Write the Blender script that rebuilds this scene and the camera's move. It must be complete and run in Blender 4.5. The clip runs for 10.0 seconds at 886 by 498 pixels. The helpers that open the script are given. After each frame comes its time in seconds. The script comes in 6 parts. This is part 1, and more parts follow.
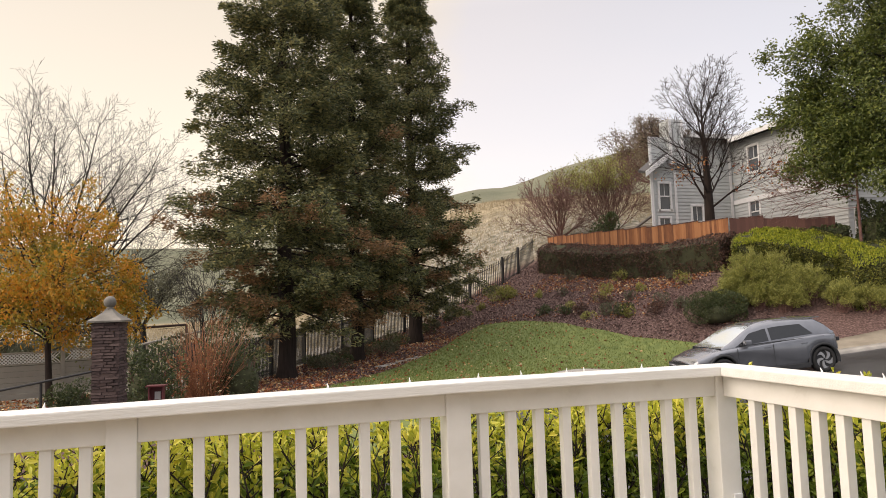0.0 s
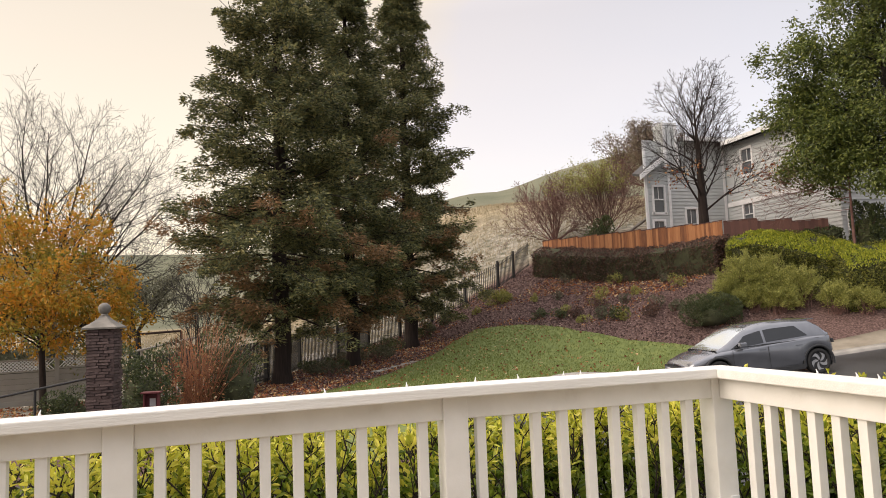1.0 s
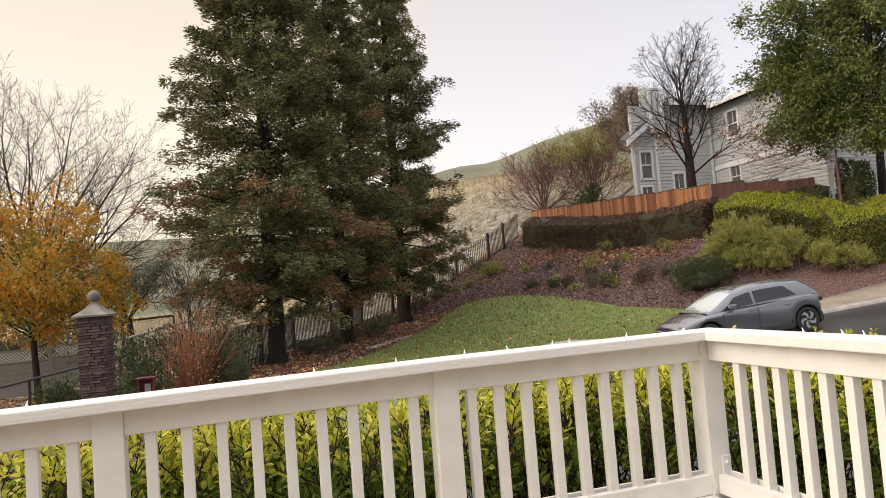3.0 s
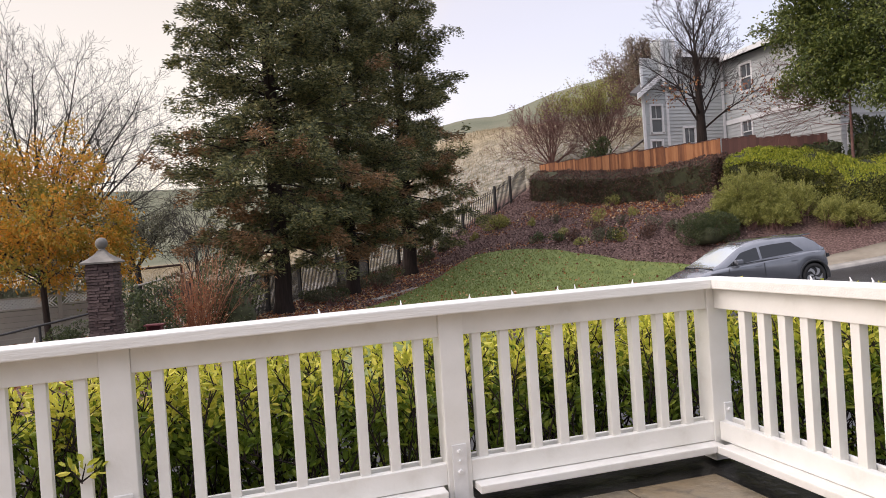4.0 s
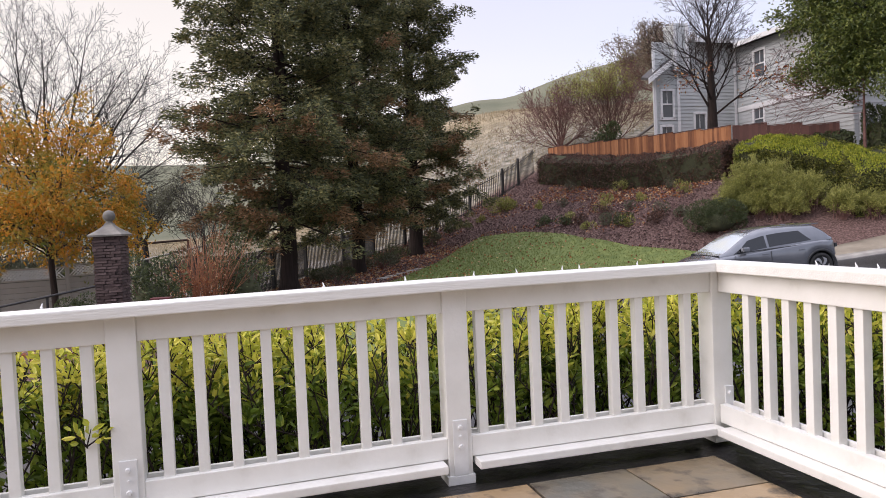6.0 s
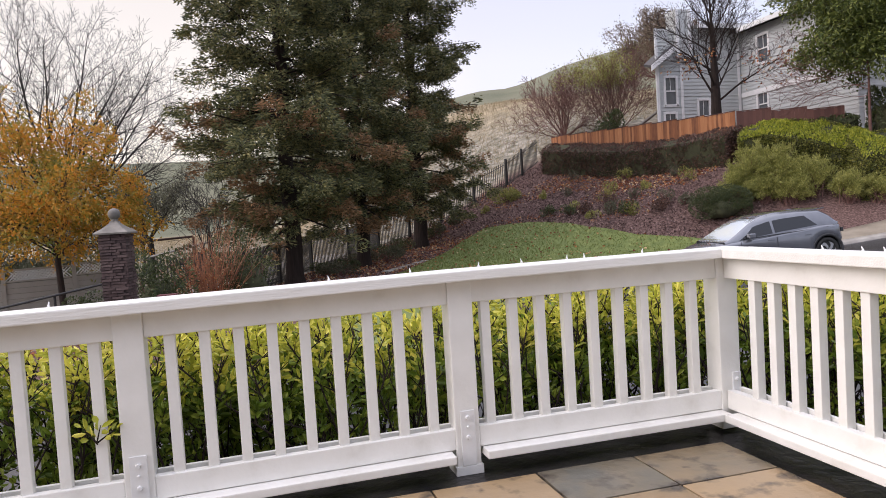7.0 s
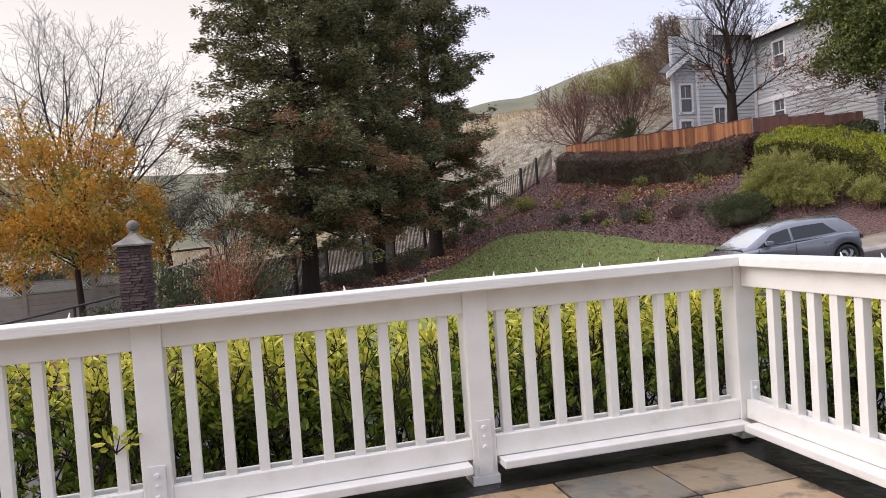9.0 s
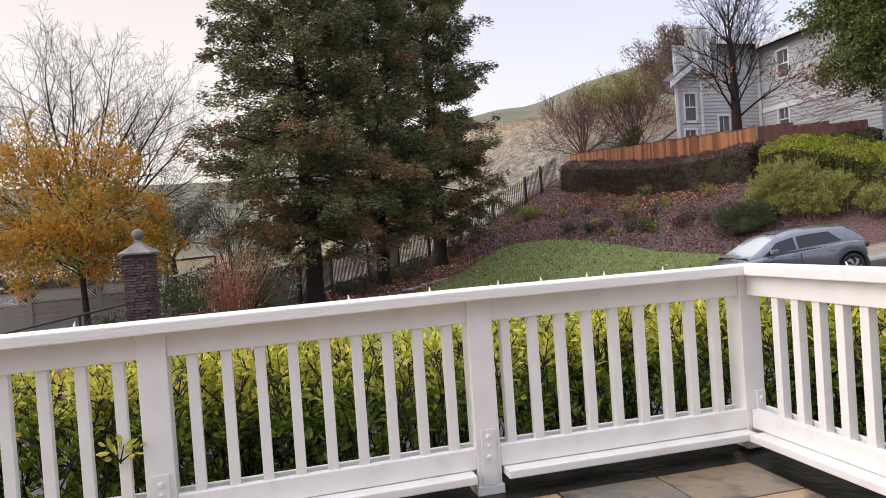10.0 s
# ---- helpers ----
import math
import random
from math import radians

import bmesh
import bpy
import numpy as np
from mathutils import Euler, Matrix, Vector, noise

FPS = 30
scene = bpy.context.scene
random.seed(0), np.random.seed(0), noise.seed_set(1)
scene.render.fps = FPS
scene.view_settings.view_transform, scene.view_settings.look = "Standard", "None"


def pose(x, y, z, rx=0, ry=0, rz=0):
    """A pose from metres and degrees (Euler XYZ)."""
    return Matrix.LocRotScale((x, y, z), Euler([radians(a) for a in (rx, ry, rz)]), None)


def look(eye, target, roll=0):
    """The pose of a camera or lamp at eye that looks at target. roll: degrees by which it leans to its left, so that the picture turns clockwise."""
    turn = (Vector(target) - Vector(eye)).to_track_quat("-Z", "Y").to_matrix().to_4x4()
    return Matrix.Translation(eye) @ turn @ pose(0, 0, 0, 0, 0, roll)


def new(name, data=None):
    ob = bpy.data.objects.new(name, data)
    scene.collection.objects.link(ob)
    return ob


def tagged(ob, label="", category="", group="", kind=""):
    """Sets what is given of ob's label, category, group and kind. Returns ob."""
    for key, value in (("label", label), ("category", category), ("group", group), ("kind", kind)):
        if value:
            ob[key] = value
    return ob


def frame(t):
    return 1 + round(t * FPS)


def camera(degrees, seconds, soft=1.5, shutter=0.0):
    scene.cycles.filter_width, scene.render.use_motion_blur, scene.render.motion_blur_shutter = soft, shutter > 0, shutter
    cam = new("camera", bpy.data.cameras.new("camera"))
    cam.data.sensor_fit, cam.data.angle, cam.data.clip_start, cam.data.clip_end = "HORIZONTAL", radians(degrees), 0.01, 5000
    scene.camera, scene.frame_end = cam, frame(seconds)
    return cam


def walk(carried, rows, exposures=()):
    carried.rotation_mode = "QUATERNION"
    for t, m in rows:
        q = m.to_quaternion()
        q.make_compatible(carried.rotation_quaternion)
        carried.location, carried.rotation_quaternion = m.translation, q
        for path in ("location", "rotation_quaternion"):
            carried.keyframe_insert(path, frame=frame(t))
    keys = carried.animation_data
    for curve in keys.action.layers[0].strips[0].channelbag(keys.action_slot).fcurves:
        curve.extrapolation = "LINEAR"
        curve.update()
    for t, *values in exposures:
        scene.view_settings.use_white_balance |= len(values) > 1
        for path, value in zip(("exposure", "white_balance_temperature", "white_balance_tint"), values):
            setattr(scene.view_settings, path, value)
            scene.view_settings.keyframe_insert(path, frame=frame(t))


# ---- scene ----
cam = camera(64.2, 10.0, soft=0.9)
PATH = [
    (0, (-0.013, 0.063, 1.21), (0.536, 1.978, 1.383), -1.8),
    (0.5, (-0.016, 0.068, 1.21), (0.542, 1.98, 1.391), -2.0),
    (1, (-0.019, 0.061, 1.209), (0.544, 1.972, 1.394), -2.2),
    (1.5, (-0.019, 0.063, 1.207), (0.548, 1.972, 1.391), -2.5),
    (2, (-0.007, 0.067, 1.208), (0.573, 1.974, 1.379), -3.0),
    (2.5, (-0.01, 0.066, 1.207), (0.575, 1.973, 1.356), -3.9),
    (3, (0.012, 0.072, 1.207), (0.598, 1.981, 1.317), -4.5),
    (3.2, (0.033, 0.09, 1.201), (0.609, 2.005, 1.266), -4.6),
    (4.5, (0.012, 0.097, 1.153), (0.558, 2.021, 1.124), -3.2),
    (5, (0.016, 0.082, 1.152), (0.559, 2.007, 1.108), -2.4),
    (5.5, (0.018, 0.089, 1.147), (0.561, 2.013, 1.09), -2.3),
    (7, (0.023, 0.091, 1.14), (0.549, 2.019, 1.047), -3.6),
    (7.5, (0.023, 0.09, 1.139), (0.54, 2.02, 1.044), -3.9),
    (8, (0.026, 0.092, 1.142), (0.534, 2.024, 1.053), -4.0),
    (8.5, (0.024, 0.085, 1.141), (0.52, 2.021, 1.063), -4.1),
    (9, (0.022, 0.084, 1.14), (0.508, 2.023, 1.077), -4.0),
    (9.5, (0.018, 0.082, 1.143), (0.498, 2.023, 1.094), -4.0),
    (10, (0.022, 0.082, 1.142), (0.498, 2.024, 1.104), -4.0),
]
walk(cam, [(t, look(eye, target, roll)) for t, eye, target, roll in PATH],
     exposures=[(0.0, 0.06, 7250, 13), (3.0, 0.06, 7200, 13), (4.5, 0.02, 6250, 18), (10.0, 0.02, 6250, 18)])

# ---- world and light ----
world = bpy.data.worlds.new("overcast_evening")
scene.world = world
world.use_nodes = True
wn, wl = world.node_tree.nodes, world.node_tree.links
wn.clear()
w_out, w_bg, w_bg2, w_add = wn.new("ShaderNodeOutputWorld"), wn.new("ShaderNodeBackground"), wn.new("ShaderNodeBackground"), wn.new("ShaderNodeAddShader")
SUN_AZ, SUN_EL = -98.0, 32.0
sky = wn.new("ShaderNodeTexSky")
sky.sky_type, sky.sun_disc = "NISHITA", False
sky.sun_elevation, sky.sun_rotation = radians(SUN_EL), radians(SUN_AZ)
sky.dust_density, sky.air_density = 3.0, 1.0
w_bg.inputs["Strength"].default_value = 0.06
wl.new(sky.outputs[0], w_bg.inputs["Color"])
# the cloud deck: cream towards the low sun, cool white elsewhere, with faint soft clouds
w_geo, w_dot, w_ramp = wn.new("ShaderNodeTexCoord"), wn.new("ShaderNodeVectorMath"), wn.new("ShaderNodeValToRGB")
w_dot.operation = "DOT_PRODUCT"
w_dot.inputs[1].default_value = (math.sin(radians(-30)) * 0.94, math.cos(radians(-30)) * 0.94, 0.34)
wl.new(w_geo.outputs["Generated"], w_dot.inputs[0])
w_noise, w_mapn, w_sum = wn.new("ShaderNodeTexNoise"), wn.new("ShaderNodeMapping"), wn.new("ShaderNodeMath")
w_mapn.inputs["Scale"].default_value = (1.2, 1.2, 3.5)
w_noise.inputs["Scale"].default_value, w_noise.inputs["Detail"].default_value = 1.6, 3
wl.new(w_geo.outputs["Generated"], w_mapn.inputs[0])
wl.new(w_mapn.outputs[0], w_noise.inputs["Vector"])
w_sum.operation, w_sum.inputs[1].default_value = "MULTIPLY_ADD", 0.46
wl.new(w_noise.outputs["Fac"], w_sum.inputs[0])
wl.new(w_dot.outputs["Value"], w_sum.inputs[2])
wl.new(w_sum.outputs[0], w_ramp.inputs[0])
el = w_ramp.color_ramp.elements
el[0].position, el[0].color = 0.07, (0.66, 0.68, 0.74, 1)
el[1].position, el[1].color = 1.0, (0.92, 0.825, 0.67, 1)
for at, c in ((0.62, (0.72, 0.72, 0.78, 1)), (0.93, (0.80, 0.77, 0.79, 1)), (0.985, (0.88, 0.80, 0.69, 1))):
    e = el.new(at)
    e.color = c
wl.new(w_ramp.outputs[0], w_bg2.inputs["Color"])
# like any overcast sky it is brightest overhead
w_sep, w_high = wn.new("ShaderNodeSeparateXYZ"), wn.new("ShaderNodeValToRGB")
wl.new(w_geo.outputs["Generated"], w_sep.inputs[0])
wl.new(w_sep.outputs["Z"], w_high.inputs[0])
he = w_high.color_ramp.elements
he[0].position, he[0].color = 0.0, (0.36, 0.36, 0.36, 1)
he[1].position, he[1].color = 1.0, (1, 1, 1, 1)
for at, v in ((0.2, 0.36), (0.40, 0.30), (0.55, 0.40)):
    e = he.new(at)
    e.color = (v, v, v, 1)
w_gain = wn.new("ShaderNodeMath")
w_gain.operation, w_gain.inputs[1].default_value = "MULTIPLY", 2.75
wl.new(w_high.outputs[0], w_gain.inputs[0])
wl.new(w_gain.outputs[0], w_bg2.inputs["Strength"])
wl.new(w_bg.outputs[0], w_add.inputs[0])
wl.new(w_bg2.outputs[0], w_add.inputs[1])
wl.new(w_add.outputs[0], w_out.inputs["Surface"])

sun_data = bpy.data.lights.new("veiled_sun", "SUN")
sun_data.energy, sun_data.angle, sun_data.color = 1.5, radians(40), (1.0, 0.94, 0.88)
sun = new("veiled_sun", sun_data)
sun_dir = Vector((math.sin(radians(SUN_AZ)) * math.cos(radians(SUN_EL)), math.cos(radians(SUN_AZ)) * math.cos(radians(SUN_EL)), math.sin(radians(SUN_EL))))
sun.matrix_world = look(sun_dir * 60, (0, 0, 0))


# ---- materials ----
def shade(name, ramp, rough=0.8, scale=6.0, detail=6, fine=0.0, bump=0.0, bump_scale=None, metal=0.0, per="", spread=0.5, spec=0.5,
          stretch=(1, 1, 1), two=None, two_scale=0.6, coat=0.0, two_edge=(0.48, 0.66)):
    """Noise-driven colour over ramp [(position, colour)], mixed with a random value per object or island; two: a second colour in broad patches."""
    m = bpy.data.materials.new(name)
    m.use_nodes = True
    n, l = m.node_tree.nodes, m.node_tree.links
    b = n["Principled BSDF"]
    tc, mp = n.new("ShaderNodeTexCoord"), n.new("ShaderNodeMapping")
    mp.inputs["Scale"].default_value = stretch
    coords = tc.outputs["Object"]
    if per == "object":
        oi, grow, shift = n.new("ShaderNodeObjectInfo"), n.new("ShaderNodeMath"), n.new("ShaderNodeVectorMath")
        grow.operation, grow.inputs[1].default_value = "MULTIPLY", 61.0
        l.new(oi.outputs["Random"], grow.inputs[0])
        l.new(coords, shift.inputs[0])
        l.new(grow.outputs[0], shift.inputs[1])
        coords = shift.outputs[0]
    l.new(coords, mp.inputs[0])
    t = n.new("ShaderNodeTexNoise")
    t.inputs["Scale"].default_value, t.inputs["Detail"].default_value = scale, detail
    l.new(mp.outputs[0], t.inputs["Vector"])
    value = t.outputs["Fac"]
    if per:
        src = n.new("ShaderNodeObjectInfo").outputs["Random"] if per == "object" else n.new("ShaderNodeNewGeometry").outputs["Random Per Island"]
        mx = n.new("ShaderNodeMix")
        mx.inputs[0].default_value = spread
        l.new(value, mx.inputs[2])
        l.new(src, mx.inputs[3])
        value = mx.outputs[0]
    r = n.new("ShaderNodeValToRGB")
    for i, (at, c) in enumerate(ramp):
        e = r.color_ramp.elements[i] if i < 2 else r.color_ramp.elements.new(at)
        e.position, e.color = at, (*c, 1)
    l.new(value, r.inputs[0])
    colour = r.outputs[0]
    if two:
        t2, m2, mr = n.new("ShaderNodeTexNoise"), n.new("ShaderNodeMix"), n.new("ShaderNodeMapRange")
        t2.inputs["Scale"].default_value, t2.inputs["Detail"].default_value = two_scale, 7
        l.new(coords, t2.inputs["Vector"])
        mr.inputs[1].default_value, mr.inputs[2].default_value = two_edge
        l.new(t2.outputs["Fac"], mr.inputs[0])
        m2.data_type = "RGBA"
        m2.inputs[7].default_value = (*two, 1)
        l.new(mr.outputs[0], m2.inputs[0])
        l.new(colour, m2.inputs[6])
        colour = m2.outputs[2]
    l.new(colour, b.inputs["Base Color"])
    b.inputs["Roughness"].default_value, b.inputs["Metallic"].default_value = rough, metal
    b.inputs["Specular IOR Level"].default_value, b.inputs["Coat Weight"].default_value = spec, coat
    if bump:
        bt, bp = n.new("ShaderNodeTexNoise"), n.new("ShaderNodeBump")
        bt.inputs["Scale"].default_value, bt.inputs["Detail"].default_value = bump_scale or scale * 4, 5
        l.new(mp.outputs[0], bt.inputs["Vector"])
        bp.inputs["Strength"].default_value, bp.inputs["Distance"].default_value = bump, 0.02
        l.new(bt.outputs["Fac"], bp.inputs["Height"])
        l.new(bp.outputs[0], b.inputs["Normal"])
    return m


def leafy(name, ramp, spread=0.7, scale=0.8, rough=0.5, through_light=0.25, two=None, two_scale=0.35, spec=0.4):
    m = shade(name, ramp, rough=rough, scale=scale, detail=3, per="island", spread=spread, two=two, two_scale=two_scale, spec=spec)
    n, l = m.node_tree.nodes, m.node_tree.links
    b, out = n["Principled BSDF"], n["Material Output"]
    tr, mx = n.new("ShaderNodeBsdfTranslucent"), n.new("ShaderNodeMixShader")
    l.new(b.inputs["Base Color"].links[0].from_socket, tr.inputs["Color"])
    mx.inputs[0].default_value = through_light
    l.new(b.outputs[0], mx.inputs[1])
    l.new(tr.outputs[0], mx.inputs[2])
    l.new(mx.outputs[0], out.inputs["Surface"])
    return m


PAINT = shade("white_paint", [(0.22, (0.64, 0.62, 0.57)), (0.42, (0.765, 0.755, 0.715)), (0.7, (0.815, 0.805, 0.77))], rough=0.45, scale=7, detail=9, bump=0.06, bump_scale=60)
WORN_PAINT = shade("weathered_white_paint", [(0.22, (0.50, 0.48, 0.45)), (0.28, (0.75, 0.74, 0.70)), (0.5, (0.78, 0.77, 0.73)), (0.7, (0.825, 0.815, 0.78))], rough=0.42, scale=3.2, detail=12,
                   bump=0.16, bump_scale=26, stretch=(0.55, 5, 5))
METAL_WHITE = shade("painted_steel", [(0.3, (0.70, 0.70, 0.69)), (0.7, (0.78, 0.78, 0.77))], rough=0.4, scale=20, bump=0.03)
SLATE = shade("slate", [(0.22, (0.125, 0.12, 0.10)), (0.36, (0.185, 0.150, 0.100)), (0.52, (0.27, 0.190, 0.108)), (0.8, (0.36, 0.255, 0.145))], rough=0.26, scale=4.5, detail=12, bump=0.3, bump_scale=9,
              per="object", spread=0.55, two=(0.075, 0.062, 0.05), two_scale=8, two_edge=(0.54, 0.68))
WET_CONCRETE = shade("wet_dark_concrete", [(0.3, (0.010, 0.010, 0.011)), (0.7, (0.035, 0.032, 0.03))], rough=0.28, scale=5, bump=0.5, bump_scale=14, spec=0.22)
CONCRETE = shade("concrete", [(0.3, (0.30, 0.28, 0.25)), (0.7, (0.42, 0.39, 0.35))], rough=0.75, scale=2.5, bump=0.15, bump_scale=40)
PAVING = shade("tan_concrete", [(0.3, (0.22, 0.185, 0.14)), (0.7, (0.33, 0.285, 0.22))], rough=0.7, scale=2.0, detail=9, bump=0.15, bump_scale=40)
ASPHALT = shade("wet_asphalt", [(0.3, (0.045, 0.046, 0.05)), (0.7, (0.075, 0.076, 0.08))], rough=0.35, scale=1.5, bump=0.3, bump_scale=90, two=(0.035, 0.035, 0.038), two_scale=0.3)
LAWN = shade("lawn_turf", [(0.3, (0.095, 0.128, 0.032)), (0.55, (0.155, 0.194, 0.052)), (0.75, (0.215, 0.230, 0.070))], rough=0.9, scale=3.5, detail=10, bump=0.6, bump_scale=40,
             two=(0.150, 0.190, 0.052), two_scale=0.35)
GRASS = leafy("grass_blades", [(0.1, (0.108, 0.148, 0.033)), (0.6, (0.182, 0.222, 0.056)), (0.95, (0.27, 0.275, 0.09))])
CHIP = shade("mulch_chips", [(0.1, (0.048, 0.029, 0.026)), (0.5, (0.144, 0.088, 0.080)), (0.8, (0.272, 0.176, 0.160)), (0.95, (0.448, 0.320, 0.272))], rough=0.9, scale=2, per="island", spread=0.85)
LITTER = shade("fallen_leaves", [(0.1, (0.144, 0.036, 0.014)), (0.45, (0.336, 0.102, 0.036)), (0.75, (0.456, 0.240, 0.084)), (0.95, (0.660, 0.540, 0.336))], rough=0.7, scale=1, per="island", spread=0.9)
BARK_DARK = shade("redwood_bark", [(0.3, (0.011, 0.007, 0.005)), (0.7, (0.036, 0.022, 0.017))], rough=0.95, scale=5, bump=0.9, bump_scale=9, stretch=(3, 3, 0.3))
BARK_GREY = shade("grey_bark", [(0.3, (0.018, 0.015, 0.013)), (0.7, (0.045, 0.039, 0.034))], rough=0.9, scale=6, bump=0.6, stretch=(3, 3, 0.5))
BARK_BROWN = shade("brown_twigs", [(0.3, (0.090, 0.046, 0.039)), (0.7, (0.219, 0.115, 0.096))], rough=0.9, scale=6)
TWIG_RED = shade("red_twigs", [(0.3, (0.17, 0.065, 0.032)), (0.7, (0.36, 0.155, 0.075))], rough=0.7, scale=3, per="island")
# the darkest stop is lowered to stand for deep shade inside the crowns
REDWOOD_LEAF = leafy("redwood_foliage", [(0.15, (0.032, 0.041, 0.022)), (0.45, (0.110, 0.125, 0.056)), (0.7, (0.220, 0.215, 0.084)), (0.92, (0.350, 0.290, 0.118))], through_light=0.2, rough=0.65)
REDWOOD_BROWN = leafy("redwood_browned_foliage", [(0.15, (0.100, 0.075, 0.038)), (0.5, (0.240, 0.140, 0.068)), (0.9, (0.40, 0.22, 0.10))], through_light=0.15, rough=0.7)
ORANGE_LEAF = leafy("autumn_leaves", [(0.1, (0.125, 0.155, 0.022)), (0.36, (0.40, 0.265, 0.03)), (0.6, (0.62, 0.29, 0.03)), (0.9, (0.60, 0.165, 0.022))], spread=0.45, scale=0.7, through_light=0.4,
                    two=(0.150, 0.185, 0.029), two_scale=0.75)
EVERGREEN_LEAF = leafy("evergreen_leaves", [(0.1, (0.045, 0.066, 0.017)), (0.5, (0.105, 0.138, 0.030)), (0.9, (0.235, 0.255, 0.062))], through_light=0.18, rough=0.4)
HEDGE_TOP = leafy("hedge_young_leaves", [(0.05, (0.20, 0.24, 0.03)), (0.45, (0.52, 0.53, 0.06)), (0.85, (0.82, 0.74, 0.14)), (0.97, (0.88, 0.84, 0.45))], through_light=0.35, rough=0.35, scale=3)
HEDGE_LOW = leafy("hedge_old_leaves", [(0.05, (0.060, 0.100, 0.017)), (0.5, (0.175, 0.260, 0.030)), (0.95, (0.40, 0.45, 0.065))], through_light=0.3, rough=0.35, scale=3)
# clipped hedges: leaf age, plus overhead light painted as darker sides and brighter tops
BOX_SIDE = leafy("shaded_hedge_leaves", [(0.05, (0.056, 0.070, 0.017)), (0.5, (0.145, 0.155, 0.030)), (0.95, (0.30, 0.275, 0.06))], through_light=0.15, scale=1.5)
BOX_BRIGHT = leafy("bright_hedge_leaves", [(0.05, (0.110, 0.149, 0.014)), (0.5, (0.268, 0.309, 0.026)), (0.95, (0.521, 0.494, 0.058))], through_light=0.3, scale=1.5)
DARK_LEAF = leafy("dark_shrub_leaves", [(0.05, (0.025, 0.039, 0.017)), (0.5, (0.063, 0.084, 0.031)), (0.95, (0.126, 0.140, 0.049))], through_light=0.2)
BROWN_LEAF = leafy("dormant_hedge_leaves", [(0.05, (0.036, 0.023, 0.019)), (0.5, (0.100, 0.056, 0.044)), (0.9, (0.215, 0.112, 0.074)), (0.98, (0.150, 0.150, 0.050))], through_light=0.15)
OAK_LEAF = leafy("oak_brown_leaves", [(0.05, (0.09, 0.07, 0.045)), (0.5, (0.19, 0.15, 0.10)), (0.95, (0.32, 0.26, 0.17))], through_light=0.2)
OLIVE_LEAF = leafy("olive_shrub_leaves", [(0.05, (0.140, 0.155, 0.038)), (0.5, (0.310, 0.315, 0.084)), (0.95, (0.52, 0.50, 0.155))], through_light=0.3, scale=1.2)
GREY_LEAF = leafy("grey_green_leaves", [(0.05, (0.056, 0.058, 0.034)), (0.5, (0.113, 0.113, 0.069)), (0.95, (0.191, 0.177, 0.108))], through_light=0.2)
YELLOW_LEAF = leafy("yellow_green_leaves", [(0.05, (0.15, 0.16, 0.04)), (0.5, (0.28, 0.28, 0.07)), (0.95, (0.42, 0.38, 0.12))], through_light=0.3)
# dark colour of the filler shells, painted as the shade between the leaves
CORE = shade("shrub_inner_shade", [(0.3, (0.028, 0.031, 0.014)), (0.7, (0.06, 0.062, 0.028))], rough=1, scale=6)
IRON = shade("black_iron", [(0.3, (0.012, 0.012, 0.013)), (0.7, (0.03, 0.03, 0.03))], rough=0.5, scale=12)
CEDAR = shade("cedar_boards", [(0.2, (0.15, 0.055, 0.026)), (0.5, (0.33, 0.130, 0.052)), (0.85, (0.48, 0.22, 0.095))], rough=0.8, scale=5, per="object", spread=0.55, stretch=(4, 4, 0.6), bump=0.2)
CEDAR_DARK = shade("aged_fence_boards", [(0.2, (0.07, 0.03, 0.024)), (0.8, (0.13, 0.058, 0.045))], rough=0.85, scale=5, per="object", spread=0.5, stretch=(4, 4, 0.6), bump=0.2)
STONE = shade("pillar_stone", [(0.2, (0.042, 0.026, 0.025)), (0.5, (0.080, 0.052, 0.048)), (0.85, (0.125, 0.086, 0.079))], rough=0.9, scale=7, per="object", spread=0.5, bump=0.7, bump_scale=30)
MORTAR = shade("mortar", [(0.3, (0.08, 0.06, 0.055)), (0.7, (0.13, 0.10, 0.09))], rough=0.95, scale=12, bump=0.3)
CAST = shade("cast_stone", [(0.3, (0.13, 0.12, 0.105)), (0.7, (0.24, 0.22, 0.19))], rough=0.7, scale=5, bump=0.25, bump_scale=30)
SIDING = shade("grey_green_siding", [(0.3, (0.45, 0.475, 0.475)), (0.7, (0.53, 0.55, 0.55))], rough=0.7, scale=1.2, bump=0.05)
TRIM = shade("white_trim", [(0.3, (0.72, 0.72, 0.72)), (0.7, (0.80, 0.80, 0.80))], rough=0.5, scale=3)
ROOF = shade("dark_roof", [(0.3, (0.03, 0.03, 0.035)), (0.7, (0.06, 0.055, 0.06))], rough=0.6, scale=8, bump=0.4)
BEIGE = shade("beige_vinyl", [(0.3, (0.300, 0.270, 0.232)), (0.7, (0.352, 0.323, 0.277))], rough=0.6, scale=2)
RUST = shade("rusty_pipe", [(0.3, (0.05, 0.03, 0.025)), (0.7, (0.10, 0.06, 0.05))], rough=0.8, scale=8)
MAROON = shade("maroon_paint", [(0.3, (0.10, 0.02, 0.028)), (0.7, (0.15, 0.035, 0.04))], rough=0.5, scale=8)
HILL = bpy.data.materials.new("hill_and_soil")


